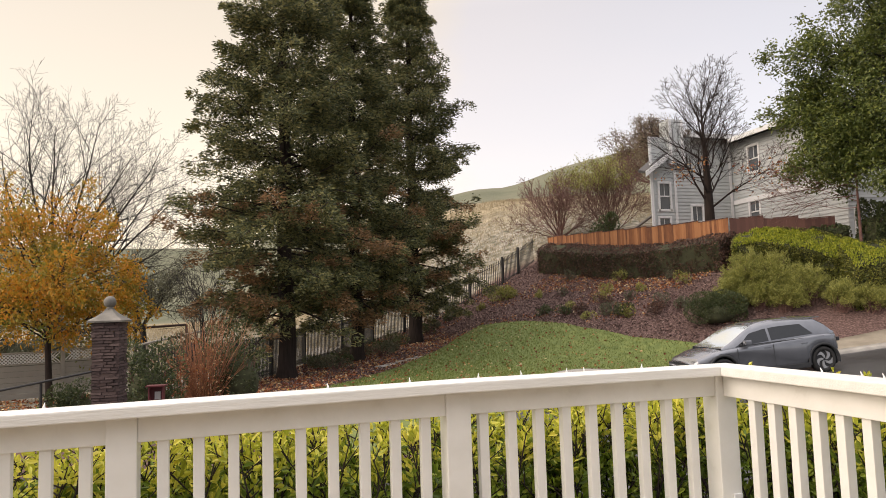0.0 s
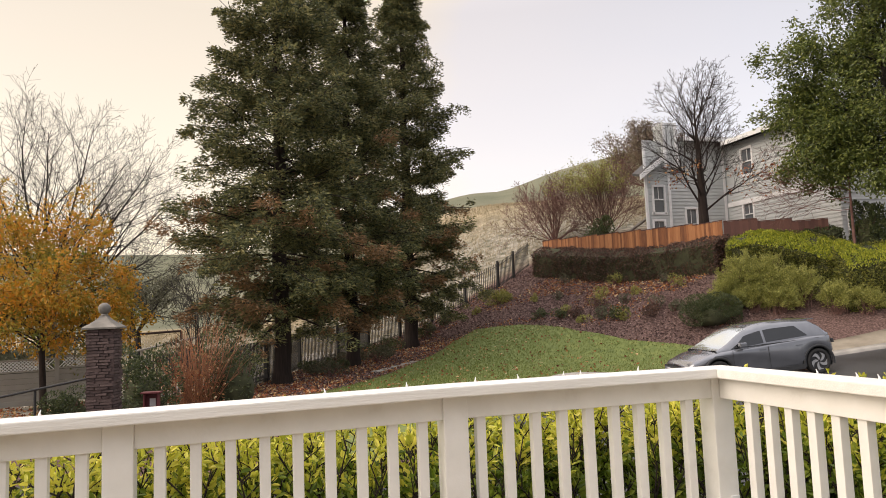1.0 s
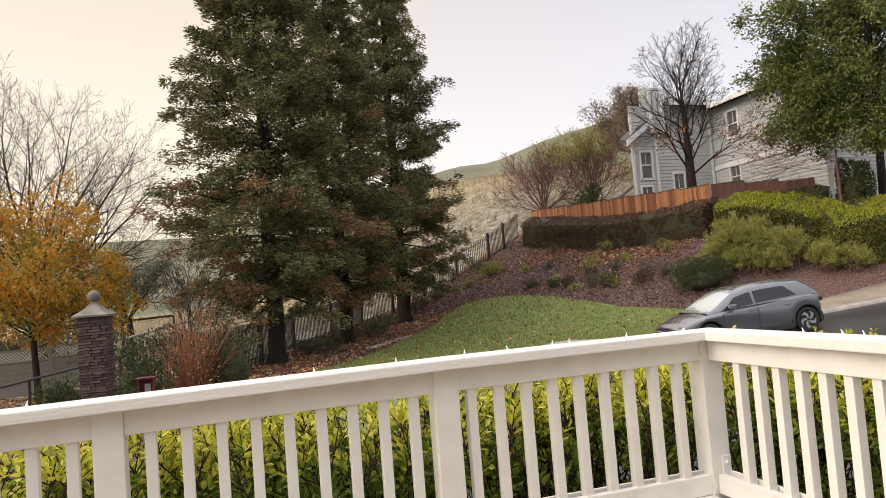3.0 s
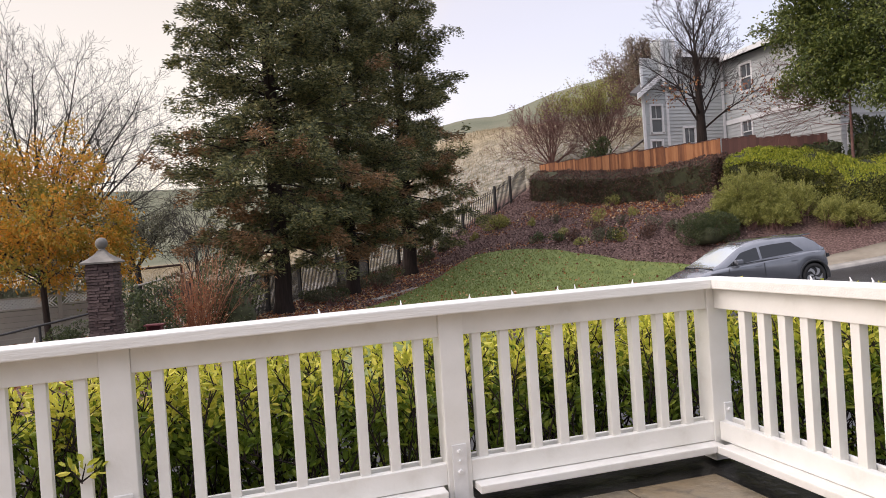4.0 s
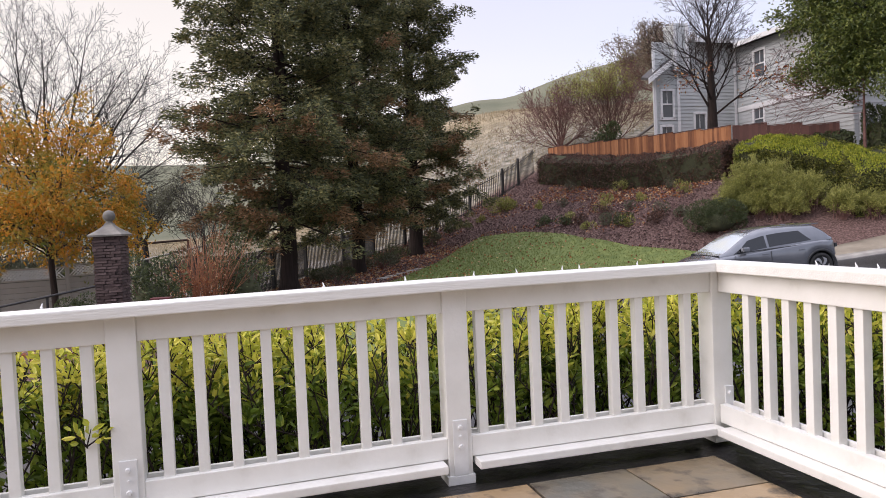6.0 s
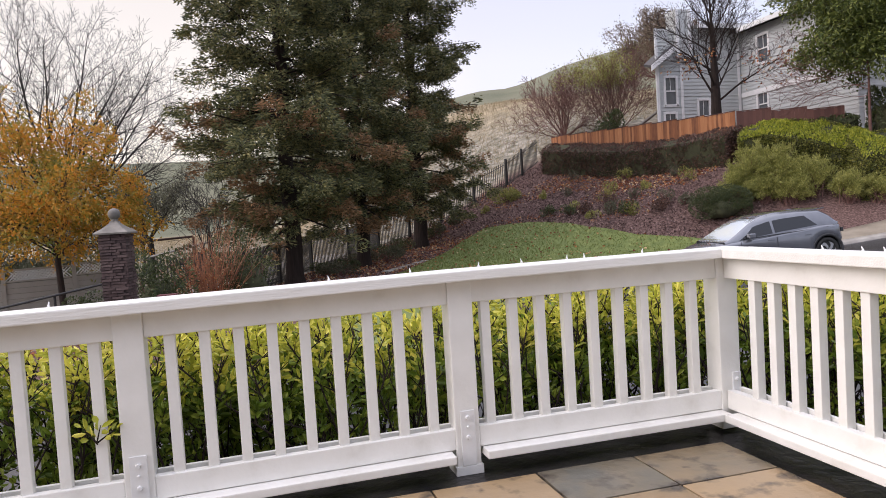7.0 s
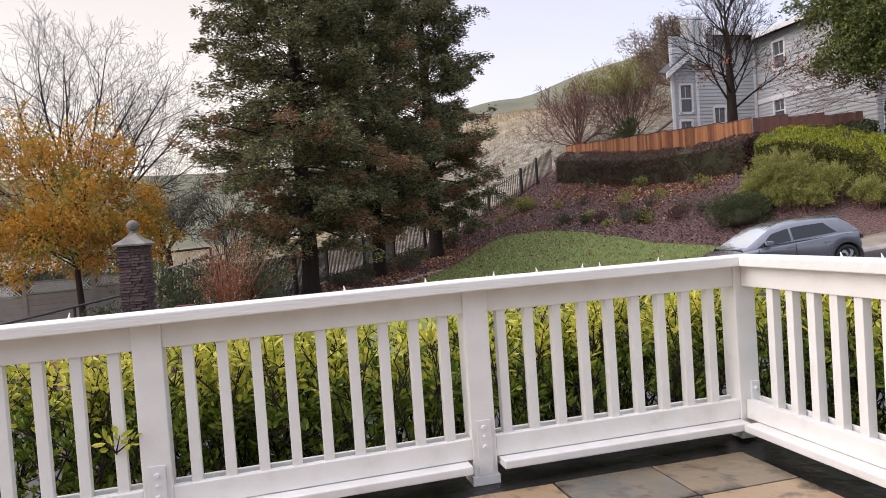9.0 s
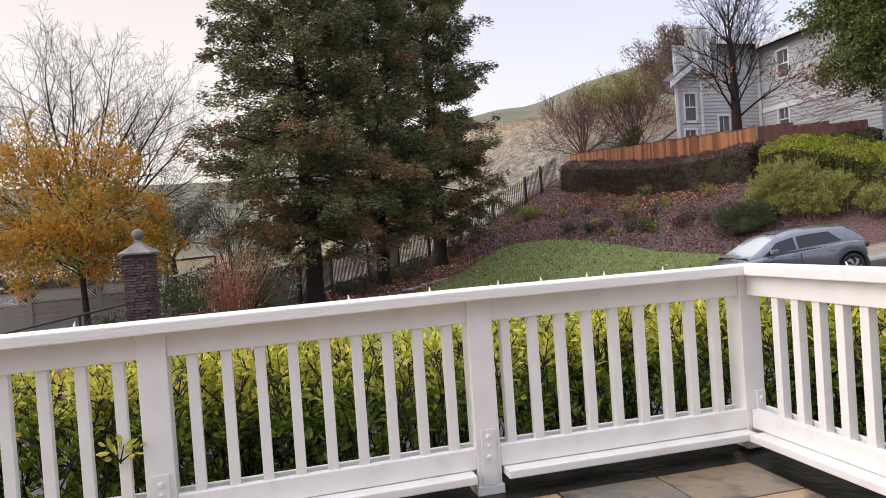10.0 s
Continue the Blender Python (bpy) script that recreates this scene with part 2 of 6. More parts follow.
def ground_material(m):
    """Mulch near by, straw-coloured field beyond the iron fence, green far hills greyed for haze."""
    m.use_nodes = True
    n, l = m.node_tree.nodes, m.node_tree.links
    b = n["Principled BSDF"]
    geo = n.new("ShaderNodeNewGeometry")
    length, sep = n.new("ShaderNodeVectorMath"), n.new("ShaderNodeSeparateXYZ")
    length.operation = "LENGTH"
    l.new(geo.outputs["Position"], length.inputs[0])
    l.new(geo.outputs["Position"], sep.inputs[0])

    def noise_ramp(scale, ramp, detail=8):
        t, r = n.new("ShaderNodeTexNoise"), n.new("ShaderNodeValToRGB")
        t.inputs["Scale"].default_value, t.inputs["Detail"].default_value = scale, detail
        l.new(geo.outputs["Position"], t.inputs["Vector"])
        for i, (at, c) in enumerate(ramp):
            e = r.color_ramp.elements[i] if i < 2 else r.color_ramp.elements.new(at)
            e.position, e.color = at, (*c, 1)
        l.new(t.outputs["Fac"], r.inputs[0])
        return r.outputs[0], t.outputs["Fac"]

    def mixed(fac, a, c):
        x = n.new("ShaderNodeMix")
        x.data_type = "RGBA"
        l.new(fac, x.inputs[0])
        l.new(a, x.inputs[6])
        l.new(c, x.inputs[7])
        return x.outputs[2]

    def ranged(value, lo, hi, jitter=None, amount=0.0):
        if jitter:
            j = n.new("ShaderNodeMath")
            j.operation, j.inputs[1].default_value = "MULTIPLY_ADD", amount
            l.new(jitter, j.inputs[0])
            l.new(value, j.inputs[2])
            value = j.outputs[0]
        r = n.new("ShaderNodeMapRange")
        r.inputs[1].default_value, r.inputs[2].default_value = lo, hi
        l.new(value, r.inputs[0])
        return r.outputs[0]

    mulch, f1 = noise_ramp(16, [(0.3, (0.055, 0.032, 0.028)), (0.5, (0.13, 0.08, 0.07)), (0.72, (0.25, 0.165, 0.14))], 10)
    straw, f2 = noise_ramp(1.1, [(0.3, (0.19, 0.15, 0.095)), (0.5, (0.30, 0.245, 0.155)), (0.75, (0.40, 0.335, 0.225))], 12)
    # distance haze on the hills is put into this colour as a greyer green
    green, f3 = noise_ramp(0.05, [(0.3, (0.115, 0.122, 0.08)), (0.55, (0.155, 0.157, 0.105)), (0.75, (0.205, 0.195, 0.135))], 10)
    # beyond the fence line: a curved boundary in plan
    line = n.new("ShaderNodeMath")
    line.operation = "MAXIMUM"
    for i, (slope, start) in enumerate(((1.78, 24.2), (0.52, 32.4))):
        fall, off = n.new("ShaderNodeMath"), n.new("ShaderNodeMath")
        fall.operation, fall.inputs[1].default_value = "MULTIPLY_ADD", -slope
        l.new(sep.outputs["X"], fall.inputs[0])
        l.new(sep.outputs["Y"], fall.inputs[2])
        off.operation, off.inputs[1].default_value = "SUBTRACT", start
        l.new(fall.outputs[0], off.inputs[0])
        l.new(off.outputs[0], line.inputs[i])
    low = n.new("ShaderNodeMath")
    low.operation = "MAXIMUM"
    a = ranged(line.outputs[0], 0.6, 1.8, f1, 1.0)
    l.new(a, low.inputs[0])
    up = ranged(sep.outputs["Y"], 41.0, 43.0, f1, 1.0)
    l.new(up, low.inputs[1])
    c = mixed(low.outputs[0], mulch, straw)
    scrub, f4 = noise_ramp(2.2, [(0.32, (0.10, 0.10, 0.07)), (0.5, (0.24, 0.22, 0.175)), (0.7, (0.40, 0.37, 0.32))], 10)
    edge = n.new("ShaderNodeMath")
    edge.operation = "MULTIPLY"
    l.new(ranged(length.outputs["Value"], 66, 56, f2, 8.0), edge.inputs[0])
    l.new(low.outputs[0], edge.inputs[1])
    c = mixed(edge.outputs[0], c, scrub)
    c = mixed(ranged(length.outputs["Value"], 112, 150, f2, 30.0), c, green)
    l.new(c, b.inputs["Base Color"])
    b.inputs["Roughness"].default_value = 0.95
    b.inputs["Specular IOR Level"].default_value = 0.2
    bp = n.new("ShaderNodeBump")
    bp.inputs["Strength"].default_value, bp.inputs["Distance"].default_value = 0.8, 0.04
    l.new(f1, bp.inputs["Height"])
    l.new(bp.outputs[0], b.inputs["Normal"])


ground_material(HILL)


# ---- builders ----
def finish(name, me, material, parent=None, label=""):
    for m in material if isinstance(material, (list, tuple)) else [material]:
        me.materials.append(m)
    ob = new(name, me)
    if parent is not None:
        ob.parent = parent
    if label:
        ob["label"] = label
    return ob


def part(name, bm, material, parent=None, label="", smooth=False):
    me = bpy.data.meshes.new(name)
    bm.to_mesh(me)
    bm.free()
    if smooth:
        me.polygons.foreach_set("use_smooth", [True] * len(me.polygons))
    return finish(name, me, material, parent, label)


def raw(name, verts, faces, material, parent=None, label="", smooth=False):
    me = bpy.data.meshes.new(name)
    me.from_pydata(verts.tolist() if hasattr(verts, "tolist") else verts, [], faces.tolist() if hasattr(faces, "tolist") else faces)
    if smooth:
        me.polygons.foreach_set("use_smooth", [True] * len(me.polygons))
    return finish(name, me, material, parent, label)


def thing(name, label, category, group="", kind="", at=(0, 0, 0), turn=0.0):
    ob = new(name)
    ob.matrix_basis = pose(*at, 0, 0, turn)
    return tagged(ob, label, category, group, kind)


def box(bm, x0, x1, y0, y1, z0, z1, bevel=0.0, m=None):
    mat = Matrix.Translation(((x0 + x1) / 2, (y0 + y1) / 2, (z0 + z1) / 2)) @ Matrix.Diagonal((x1 - x0, y1 - y0, z1 - z0, 1))
    res = bmesh.ops.create_cube(bm, size=1, matrix=(m @ mat) if m else mat)
    if bevel:
        edges = list({e for v in res["verts"] for e in v.link_edges})
        bmesh.ops.bevel(bm, geom=edges, offset=bevel, segments=2, affect="EDGES", profile=0.6)
    return bm


def boxed(*args, **kw):
    return box(bmesh.new(), *args, **kw)


def tube(verts, faces, points, radii, sides=5):
    """Adds a tapering tube along points to verts and faces."""
    start = len(verts)
    count = len(points)
    for i, p in enumerate(points):
        d = (points[min(i + 1, count - 1)] - points[max(i - 1, 0)])
        d = d.normalized() if d.length > 1e-6 else Vector((0, 0, 1))
        a = d.orthogonal().normalized()
        c = d.cross(a)
        for k in range(sides):
            w = 2 * math.pi * k / sides
            verts.append(p + (a * math.cos(w) + c * math.sin(w)) * radii[i])
    for i in range(count - 1):
        for k in range(sides):
            q, nx = start + i * sides, (k + 1) % sides
            faces.append((q + k, q + nx, q + sides + nx, q + sides + k))


def cards(name, centres, ways, length, width, material, parent=None, label="", fold=0.25, seed=1, full=False):
    """Many small folded leaf blades: centres (N,3), directions (N,3), one mesh."""
    rng = np.random.default_rng(seed)
    c, d = np.asarray(centres, float), np.asarray(ways, float)
    n = len(c)
    d /= np.linalg.norm(d, axis=1)[:, None] + 1e-9
    s = np.cross(d, rng.normal(size=(n, 3)))
    s /= np.linalg.norm(s, axis=1)[:, None] + 1e-9
    u = np.cross(s, d)
    L = (length * rng.uniform(0.65, 1.3, n))[:, None]
    W = (width * rng.uniform(0.7, 1.25, n))[:, None]
    base, tip = c - d * L * 0.5, c + d * L * 0.5
    left, right = c - d * L * 0.08 + s * W * 0.5 + u * W * fold, c - d * L * 0.08 - s * W * 0.5 + u * W * fold
    if full:
        k = np.arange(n)[:, None] * 6
        sides = [c + d * L * a + s * W * (0.5 * b) + u * W * fold * e for a, b, e in ((-0.22, 0.85, 0.5), (0.18, 0.9, 0.5), (0.18, -0.9, 0.5), (-0.22, -0.85, 0.5))]
        v = np.stack([base, sides[0], sides[1], tip - u * W * 0.3, sides[2], sides[3]], axis=1).reshape(-1, 3)
        f = np.concatenate([k + np.array([q]) for q in ([0, 3, 1], [1, 3, 2], [0, 5, 3], [5, 4, 3])], axis=0)
        return raw(name, v, f, material, parent, label)
    v = np.stack([base, left, tip, right], axis=1).reshape(-1, 3)
    k = np.arange(n)[:, None] * 4
    f = np.concatenate([k + np.array([[0, 2, 1]]), k + np.array([[0, 3, 2]])], axis=0)
    return raw(name, v, f, material, parent, label)


def sstep(a, b, v):
    k = min(1.0, max(0.0, (v - a) / (b - a)))
    return k * k * (3 - 2 * k)


def ramp_up(v, k):
    """A soft max(v, 0)."""
    return k * math.log1p(math.exp(min(40.0, v / k))) if v / k < 40 else v


def soft_min(a, b, k):
    return b - ramp_up(b - a, k)


def across(x, y):
    """Distance measured square to the street; the far kerb follows kerb_line."""
    return 0.33 * x + 0.94 * y


def kerb_line(x):
    """Where the far kerb runs, in the same measure; it bends towards the porch on the low side."""
    return 11.0 + 12.2 * sstep(2, 11, x) + 0.12 * ramp_up(x - 16.5, 0.4)


def past_fence(x, y):
    """How far a place lies behind the iron fence, northwards."""
    return max(y - 24.2 - 1.78 * x, y - 32.4 - 0.52 * x)


def height(x, y):
    """The ground: street, lawn hollow, mulch bank, house pad and the hills behind."""
    s, r, az = across(x, y), math.hypot(x, y), math.degrees(math.atan2(x, y))
    z = -1.15 + 0.018 * max(-30.0, min(40.0, x)) + 0.1 * sstep(0, 0.5, s - kerb_line(x))
    z += 0.05 * ramp_up(min(s, 60.0) - 24, 0.8) + 0.15 * ramp_up(min(s, 60.0) - 35, 1.0) * sstep(4, 10, x)
    z += soft_min(0.32 * ramp_up(x - 10, 0.7), 3.9, 0.3) * sstep(24.2, 30.5, s)
    z += 0.085 * ramp_up(min(x, 30.0) - 14.5, 0.5) * (1 - sstep(1.8, 4.5, s - kerb_line(x)))
    w = sstep(4, 20, az) * (1 - sstep(80, 120, az))
    gold = soft_min(0.15 * ramp_up(r - 50, 3), 11.5 - 6.5 * sstep(20, 31, az), 2) * w
    crest = 29 + 28 * sstep(2, 36, az) - 3.0 * math.exp(-((az - 21.6) / (3.4 if az > 21.6 else 2.0)) ** 2)
    front = sstep(-150, -60, az) * (1 - sstep(90, 150, az))
    z += gold + (crest - gold) * sstep(140, 310, r) * (1 - 0.9 * sstep(360, 1500, r)) * front
    return z

# ---- ground, lawn, street ----
def build_ground():
    az = [-180 + 6 * i for i in range(20)] + [-60 + 1.0 * i for i in range(131)] + [72 + 6 * i for i in range(18)]
    rr = [0.5, 2, 4, 6, 8, 10, 12, 14] + [15 + 0.6 * i for i in range(60)] + [52 * 1.06 ** i for i in range(72)]
    verts, faces = [(0, 0, height(0, 0))], []
    for r in rr:
        for a in az:
            x, y = r * math.sin(radians(a)), r * math.cos(radians(a))
            verts.append((x, y, height(x, y)))
    n = len(az)
    for i in range(n):
        faces.append((0, 1 + i, 1 + (i + 1) % n))
        for j in range(len(rr) - 1):
            p, q = 1 + j * n, 1 + (j + 1) * n
            faces.append((p + i, q + i, q + (i + 1) % n, p + (i + 1) % n))
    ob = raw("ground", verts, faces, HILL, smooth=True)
    tagged(ob, "mulch bank, dry straw field and green hills", "ground", kind="structure")


def sheet(name, label, category, material, inside, x0, x1, v0, v1, nx, nv, lift, thick=0.0):
    """A ground-following sheet; v runs square to the street, between v0(x) and v1(x)."""
    verts, faces = [], []
    for i in range(nx + 1):
        x = x0 + (x1 - x0) * i / nx
        a, c = v0(x), v1(x)
        for j in range(nv + 1):
            s = a + (c - a) * j / nv
            y = (s - 0.33 * x) / 0.94
            verts.append((x, y, height(x, y) + lift))
    for i in range(nx):
        for j in range(nv):
            p = i * (nv + 1) + j
            faces.append((p, p + nv + 1, p + nv + 2, p + 1))
    if thick:
        k = len(verts)
        for i in range(nx + 1):
            for j in (0, nv):
                v = verts[i * (nv + 1) + j]
                verts.append((v[0], v[1], v[2] - thick))
        for i in range(nx):
            faces.append((i * (nv + 1), k + 2 * i, k + 2 * i + 2, (i + 1) * (nv + 1)))
            faces.append((i * (nv + 1) + nv, (i + 1) * (nv + 1) + nv, k + 2 * i + 3, k + 2 * i + 1))
    ob = raw(name, verts, faces, material, smooth=True)
    return tagged(ob, label, category, kind="structure")


LAWN_EDGE = [(1.5, 19.8), (3.0, 22.0), (5.3, 25.6), (7.9, 30.3), (9.9, 34.1), (11.4, 35.5), (12.2, 34.6), (12.75, 33.4), (13.0, 31.5), (13.2, 29.2), (14.3, 27.4), (15.5, 26.5), (16.1, 25.9), (17.0, 24.5)]


def lawn_top(x):
    for (a, p), (c, q) in zip(LAWN_EDGE, LAWN_EDGE[1:]):
        if a <= x <= c:
            return p + (q - p) * (x - a) / (c - a)
    return 22.0


build_ground()
sheet("road", "wet grey asphalt street", "road", ASPHALT, None, -40, 45, lambda x: 4.1, kerb_line, 60, 30, 0.05)
sheet("kerb", "pale concrete kerb along the street", "kerb", CONCRETE, None, 9, 45, kerb_line, lambda x: kerb_line(x) + 0.25, 80, 2, 0.13, 0.16)
sheet("pavement", "pale concrete pavement beside the mulch bank", "pavement", PAVING, None, 16.8, 45, lambda x: kerb_line(x) + 0.26, lambda x: kerb_line(x) + 1.4, 40, 4, 0.075, 0.1)
sheet("lawn", "green lawn strewn with fallen yellow leaves", "lawn", LAWN, None, 1.5, 17.0, lambda x: kerb_line(x) + 0.24, lambda x: max(kerb_line(x) + 0.25, lawn_top(x)), 80, 40, 0.05)

# ---- porch deck and railing ----
RAIL_Y = 3.055          # front face of the posts
POST_W = 0.112


def build_deck():
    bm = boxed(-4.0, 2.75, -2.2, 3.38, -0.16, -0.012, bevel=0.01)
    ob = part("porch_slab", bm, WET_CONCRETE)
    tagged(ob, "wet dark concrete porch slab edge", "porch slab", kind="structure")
    bm = boxed(-4.0, 2.72, -2.2, 3.33, -1.6, -0.161)
    tagged(part("porch_base", bm, CONCRETE), "concrete base under the porch", "wall", kind="structure")
    bm = boxed(-7.0, 7.0, -2.5, -2.2, -1.4, 3.2)
    tagged(part("wall_south", bm, SIDING), "plain grey siding wall behind the porch", "wall", kind="structure")


def sag(x):
    """How far the rail lies lower than at the middle post."""
    return 0.011 * min(0.0, x - 0.9)


def sagged(bm, x0):
    for v in bm.verts:
        v.co.z += sag(x0 + v.co.x)
    return bm


def railing_bay(x0, length, first, step, label, group="porch railing bays", horizontal_turn=0.0, origin=None, ledge=(0.0, 0.0)):
    """One bay between posts, built along +x from the left post's right edge; the front is at y = 0."""
    r = thing("railing_bay", label, "railing", group, at=origin, turn=horizontal_turn)
    side = 10.0 if horizontal_turn else origin[0]
    part("top_beam", sagged(boxed(0, length, 0.012, 0.052, 0.752, 0.855, bevel=0.004), side), PAINT, r)
    part("kick_board", sagged(boxed(0, length, 0.004, 0.044, 0.105, 0.198, bevel=0.004), side), PAINT, r)
    part("bottom_ledge", sagged(boxed(ledge[0], length + ledge[1], -0.07, 0.05, 0.066, 0.102, bevel=0.005), side), PAINT, r)
    part("back_strip", sagged(boxed(0, length, 0.075, 0.095, 0.15, 0.205, bevel=0.003), side), PAINT, r)
    x = first
    me = None
    while x < length - 0.03:
        if me is None:
            ob = part("baluster", boxed(-0.0215, 0.0215, 0, 0.043, 0.185, 0.775, bevel=0.003), PAINT, r)
            me = ob.data
        else:
            ob = new("baluster", me)
            ob.parent = r
        ob.location = (x, 0.022, sag(side + x))
        x += step
    return r


def bolt(bm, x, y, z, r=0.011):
    m = Matrix.Translation((x, y, z)) @ Matrix.Rotation(radians(90), 4, "X")
    bmesh.ops.create_cone(bm, cap_ends=True, segments=12, radius1=r, radius2=r * 0.7, depth=0.012, matrix=m)


def railing_post(x, y, label, plate=True, foot=True):
    p = thing("railing_post", label, "post", "porch railing posts", at=(x, y, 0))
    h = POST_W / 2
    part("shaft", boxed(-h, h, -h, h, 0.004, 0.855 + sag(x), bevel=0.005), PAINT, p)
    if foot:
        part("collar", boxed(-h - 0.008, h + 0.008, -h - 0.008, h + 0.008, -0.012, 0.03, bevel=0.004), METAL_WHITE, p)
    if plate:
        pl = part("plate", boxed(-0.033, 0.034, -h - 0.008, -h - 0.001, 0.03, 0.278, bevel=0.003), METAL_WHITE, p, "white painted steel bracket plate")
        for z, r in ((0.246, 0.0115), (0.205, 0.006), (0.158, 0.0115)):
            bm = bmesh.new()
            bolt(bm, 0.0, -h - 0.012, z + 0.5 * sag(x), r)
            part("bolt", bm, METAL_WHITE, pl)
    return p


def build_railing():
    yc = RAIL_Y + POST_W / 2
    for x in (-3.18, -1.82, -0.460, 0.893):
        railing_post(x, yc, "white painted square porch post with a bolted steel plate")
    corner = railing_post(2.262, yc, "white painted square post at the railing corner", plate=False, foot=False)
    pl = part("plate", boxed(0.002, 0.05, -0.066, -0.0565, 0.12, 0.285, bevel=0.003), METAL_WHITE, corner, "white painted steel bracket plate")
    bm = bmesh.new()
    bolt(bm, 0.026, -0.070, 0.25)
    part("bolt", bm, METAL_WHITE, pl)
    clear = 1.36 - POST_W
    lab = "white painted timber railing bay with nine square balusters"
    for x in (-1.82, -3.18):
        railing_bay(0, clear, 0.086, 0.136, lab, origin=(x + POST_W / 2, RAIL_Y, 0))
    railing_bay(0, 1.353 - POST_W, 0.091, 0.1328, lab, origin=(-0.460 + POST_W / 2, RAIL_Y, 0), ledge=(0.0, -0.02))
    railing_bay(0, 1.369 - POST_W, 0.066, 0.1336, lab, origin=(0.893 + POST_W / 2, RAIL_Y, 0), ledge=(0.012, 0.0))
    # the side railing comes back towards the house along -y
    railing_bay(0, 2.5, 0.180, 0.1262, "white painted side railing bay with square balusters", origin=(2.231, RAIL_Y - 0.002, 0), horizontal_turn=-90, ledge=(0.072, 0.0))
    # hand rail caps
    hand = thing("handrail", "white painted timber handrail on the porch railing", "handrail")
    bm = boxed(-4.0, 2.345, RAIL_Y - 0.066, RAIL_Y + 0.105, 0.855, 0.900, bevel=0.005)
    bmesh.ops.bisect_plane(bm, geom=bm.verts[:] + bm.edges[:] + bm.faces[:], plane_co=(0.9, 0, 0), plane_no=(1, 0, 0))
    part("front_board", sagged(bm, 0.0), WORN_PAINT, hand)
    part("side_board", boxed(2.186, 2.345, 0.4, RAIL_Y - 0.068, 0.855, 0.901, bevel=0.005), WORN_PAINT, hand)


build_deck()
build_railing()


def trail():
    """Pale gravel trail on the far side of the iron fence."""
    line = [Vector((x, y)) for x, y in [(-2.2, 22.4), (-0.4, 24.3), (0.9, 27.0), (2.4, 29.8), (4.3, 32.6), (5.2, 34.6)]]
    verts, faces, n = [], [], 0
    for i, p in enumerate(line):
        d = (line[min(i + 1, len(line) - 1)] - line[max(i - 1, 0)]).normalized()
        for k in range(5):
            q = p + Vector((-d.y, d.x)) * (0.5 + 0.65 * k)
            verts.append((q.x, q.y, height(q.x, q.y) + 0.07))
        if i:
            faces += [((i - 1) * 5 + k, (i - 1) * 5 + k + 1, i * 5 + k + 1, i * 5 + k) for k in range(4)]
    tagged(raw("trail", verts, faces, CONCRETE, smooth=True), "pale gravel trail behind the iron fence", "path", kind="structure")


trail()

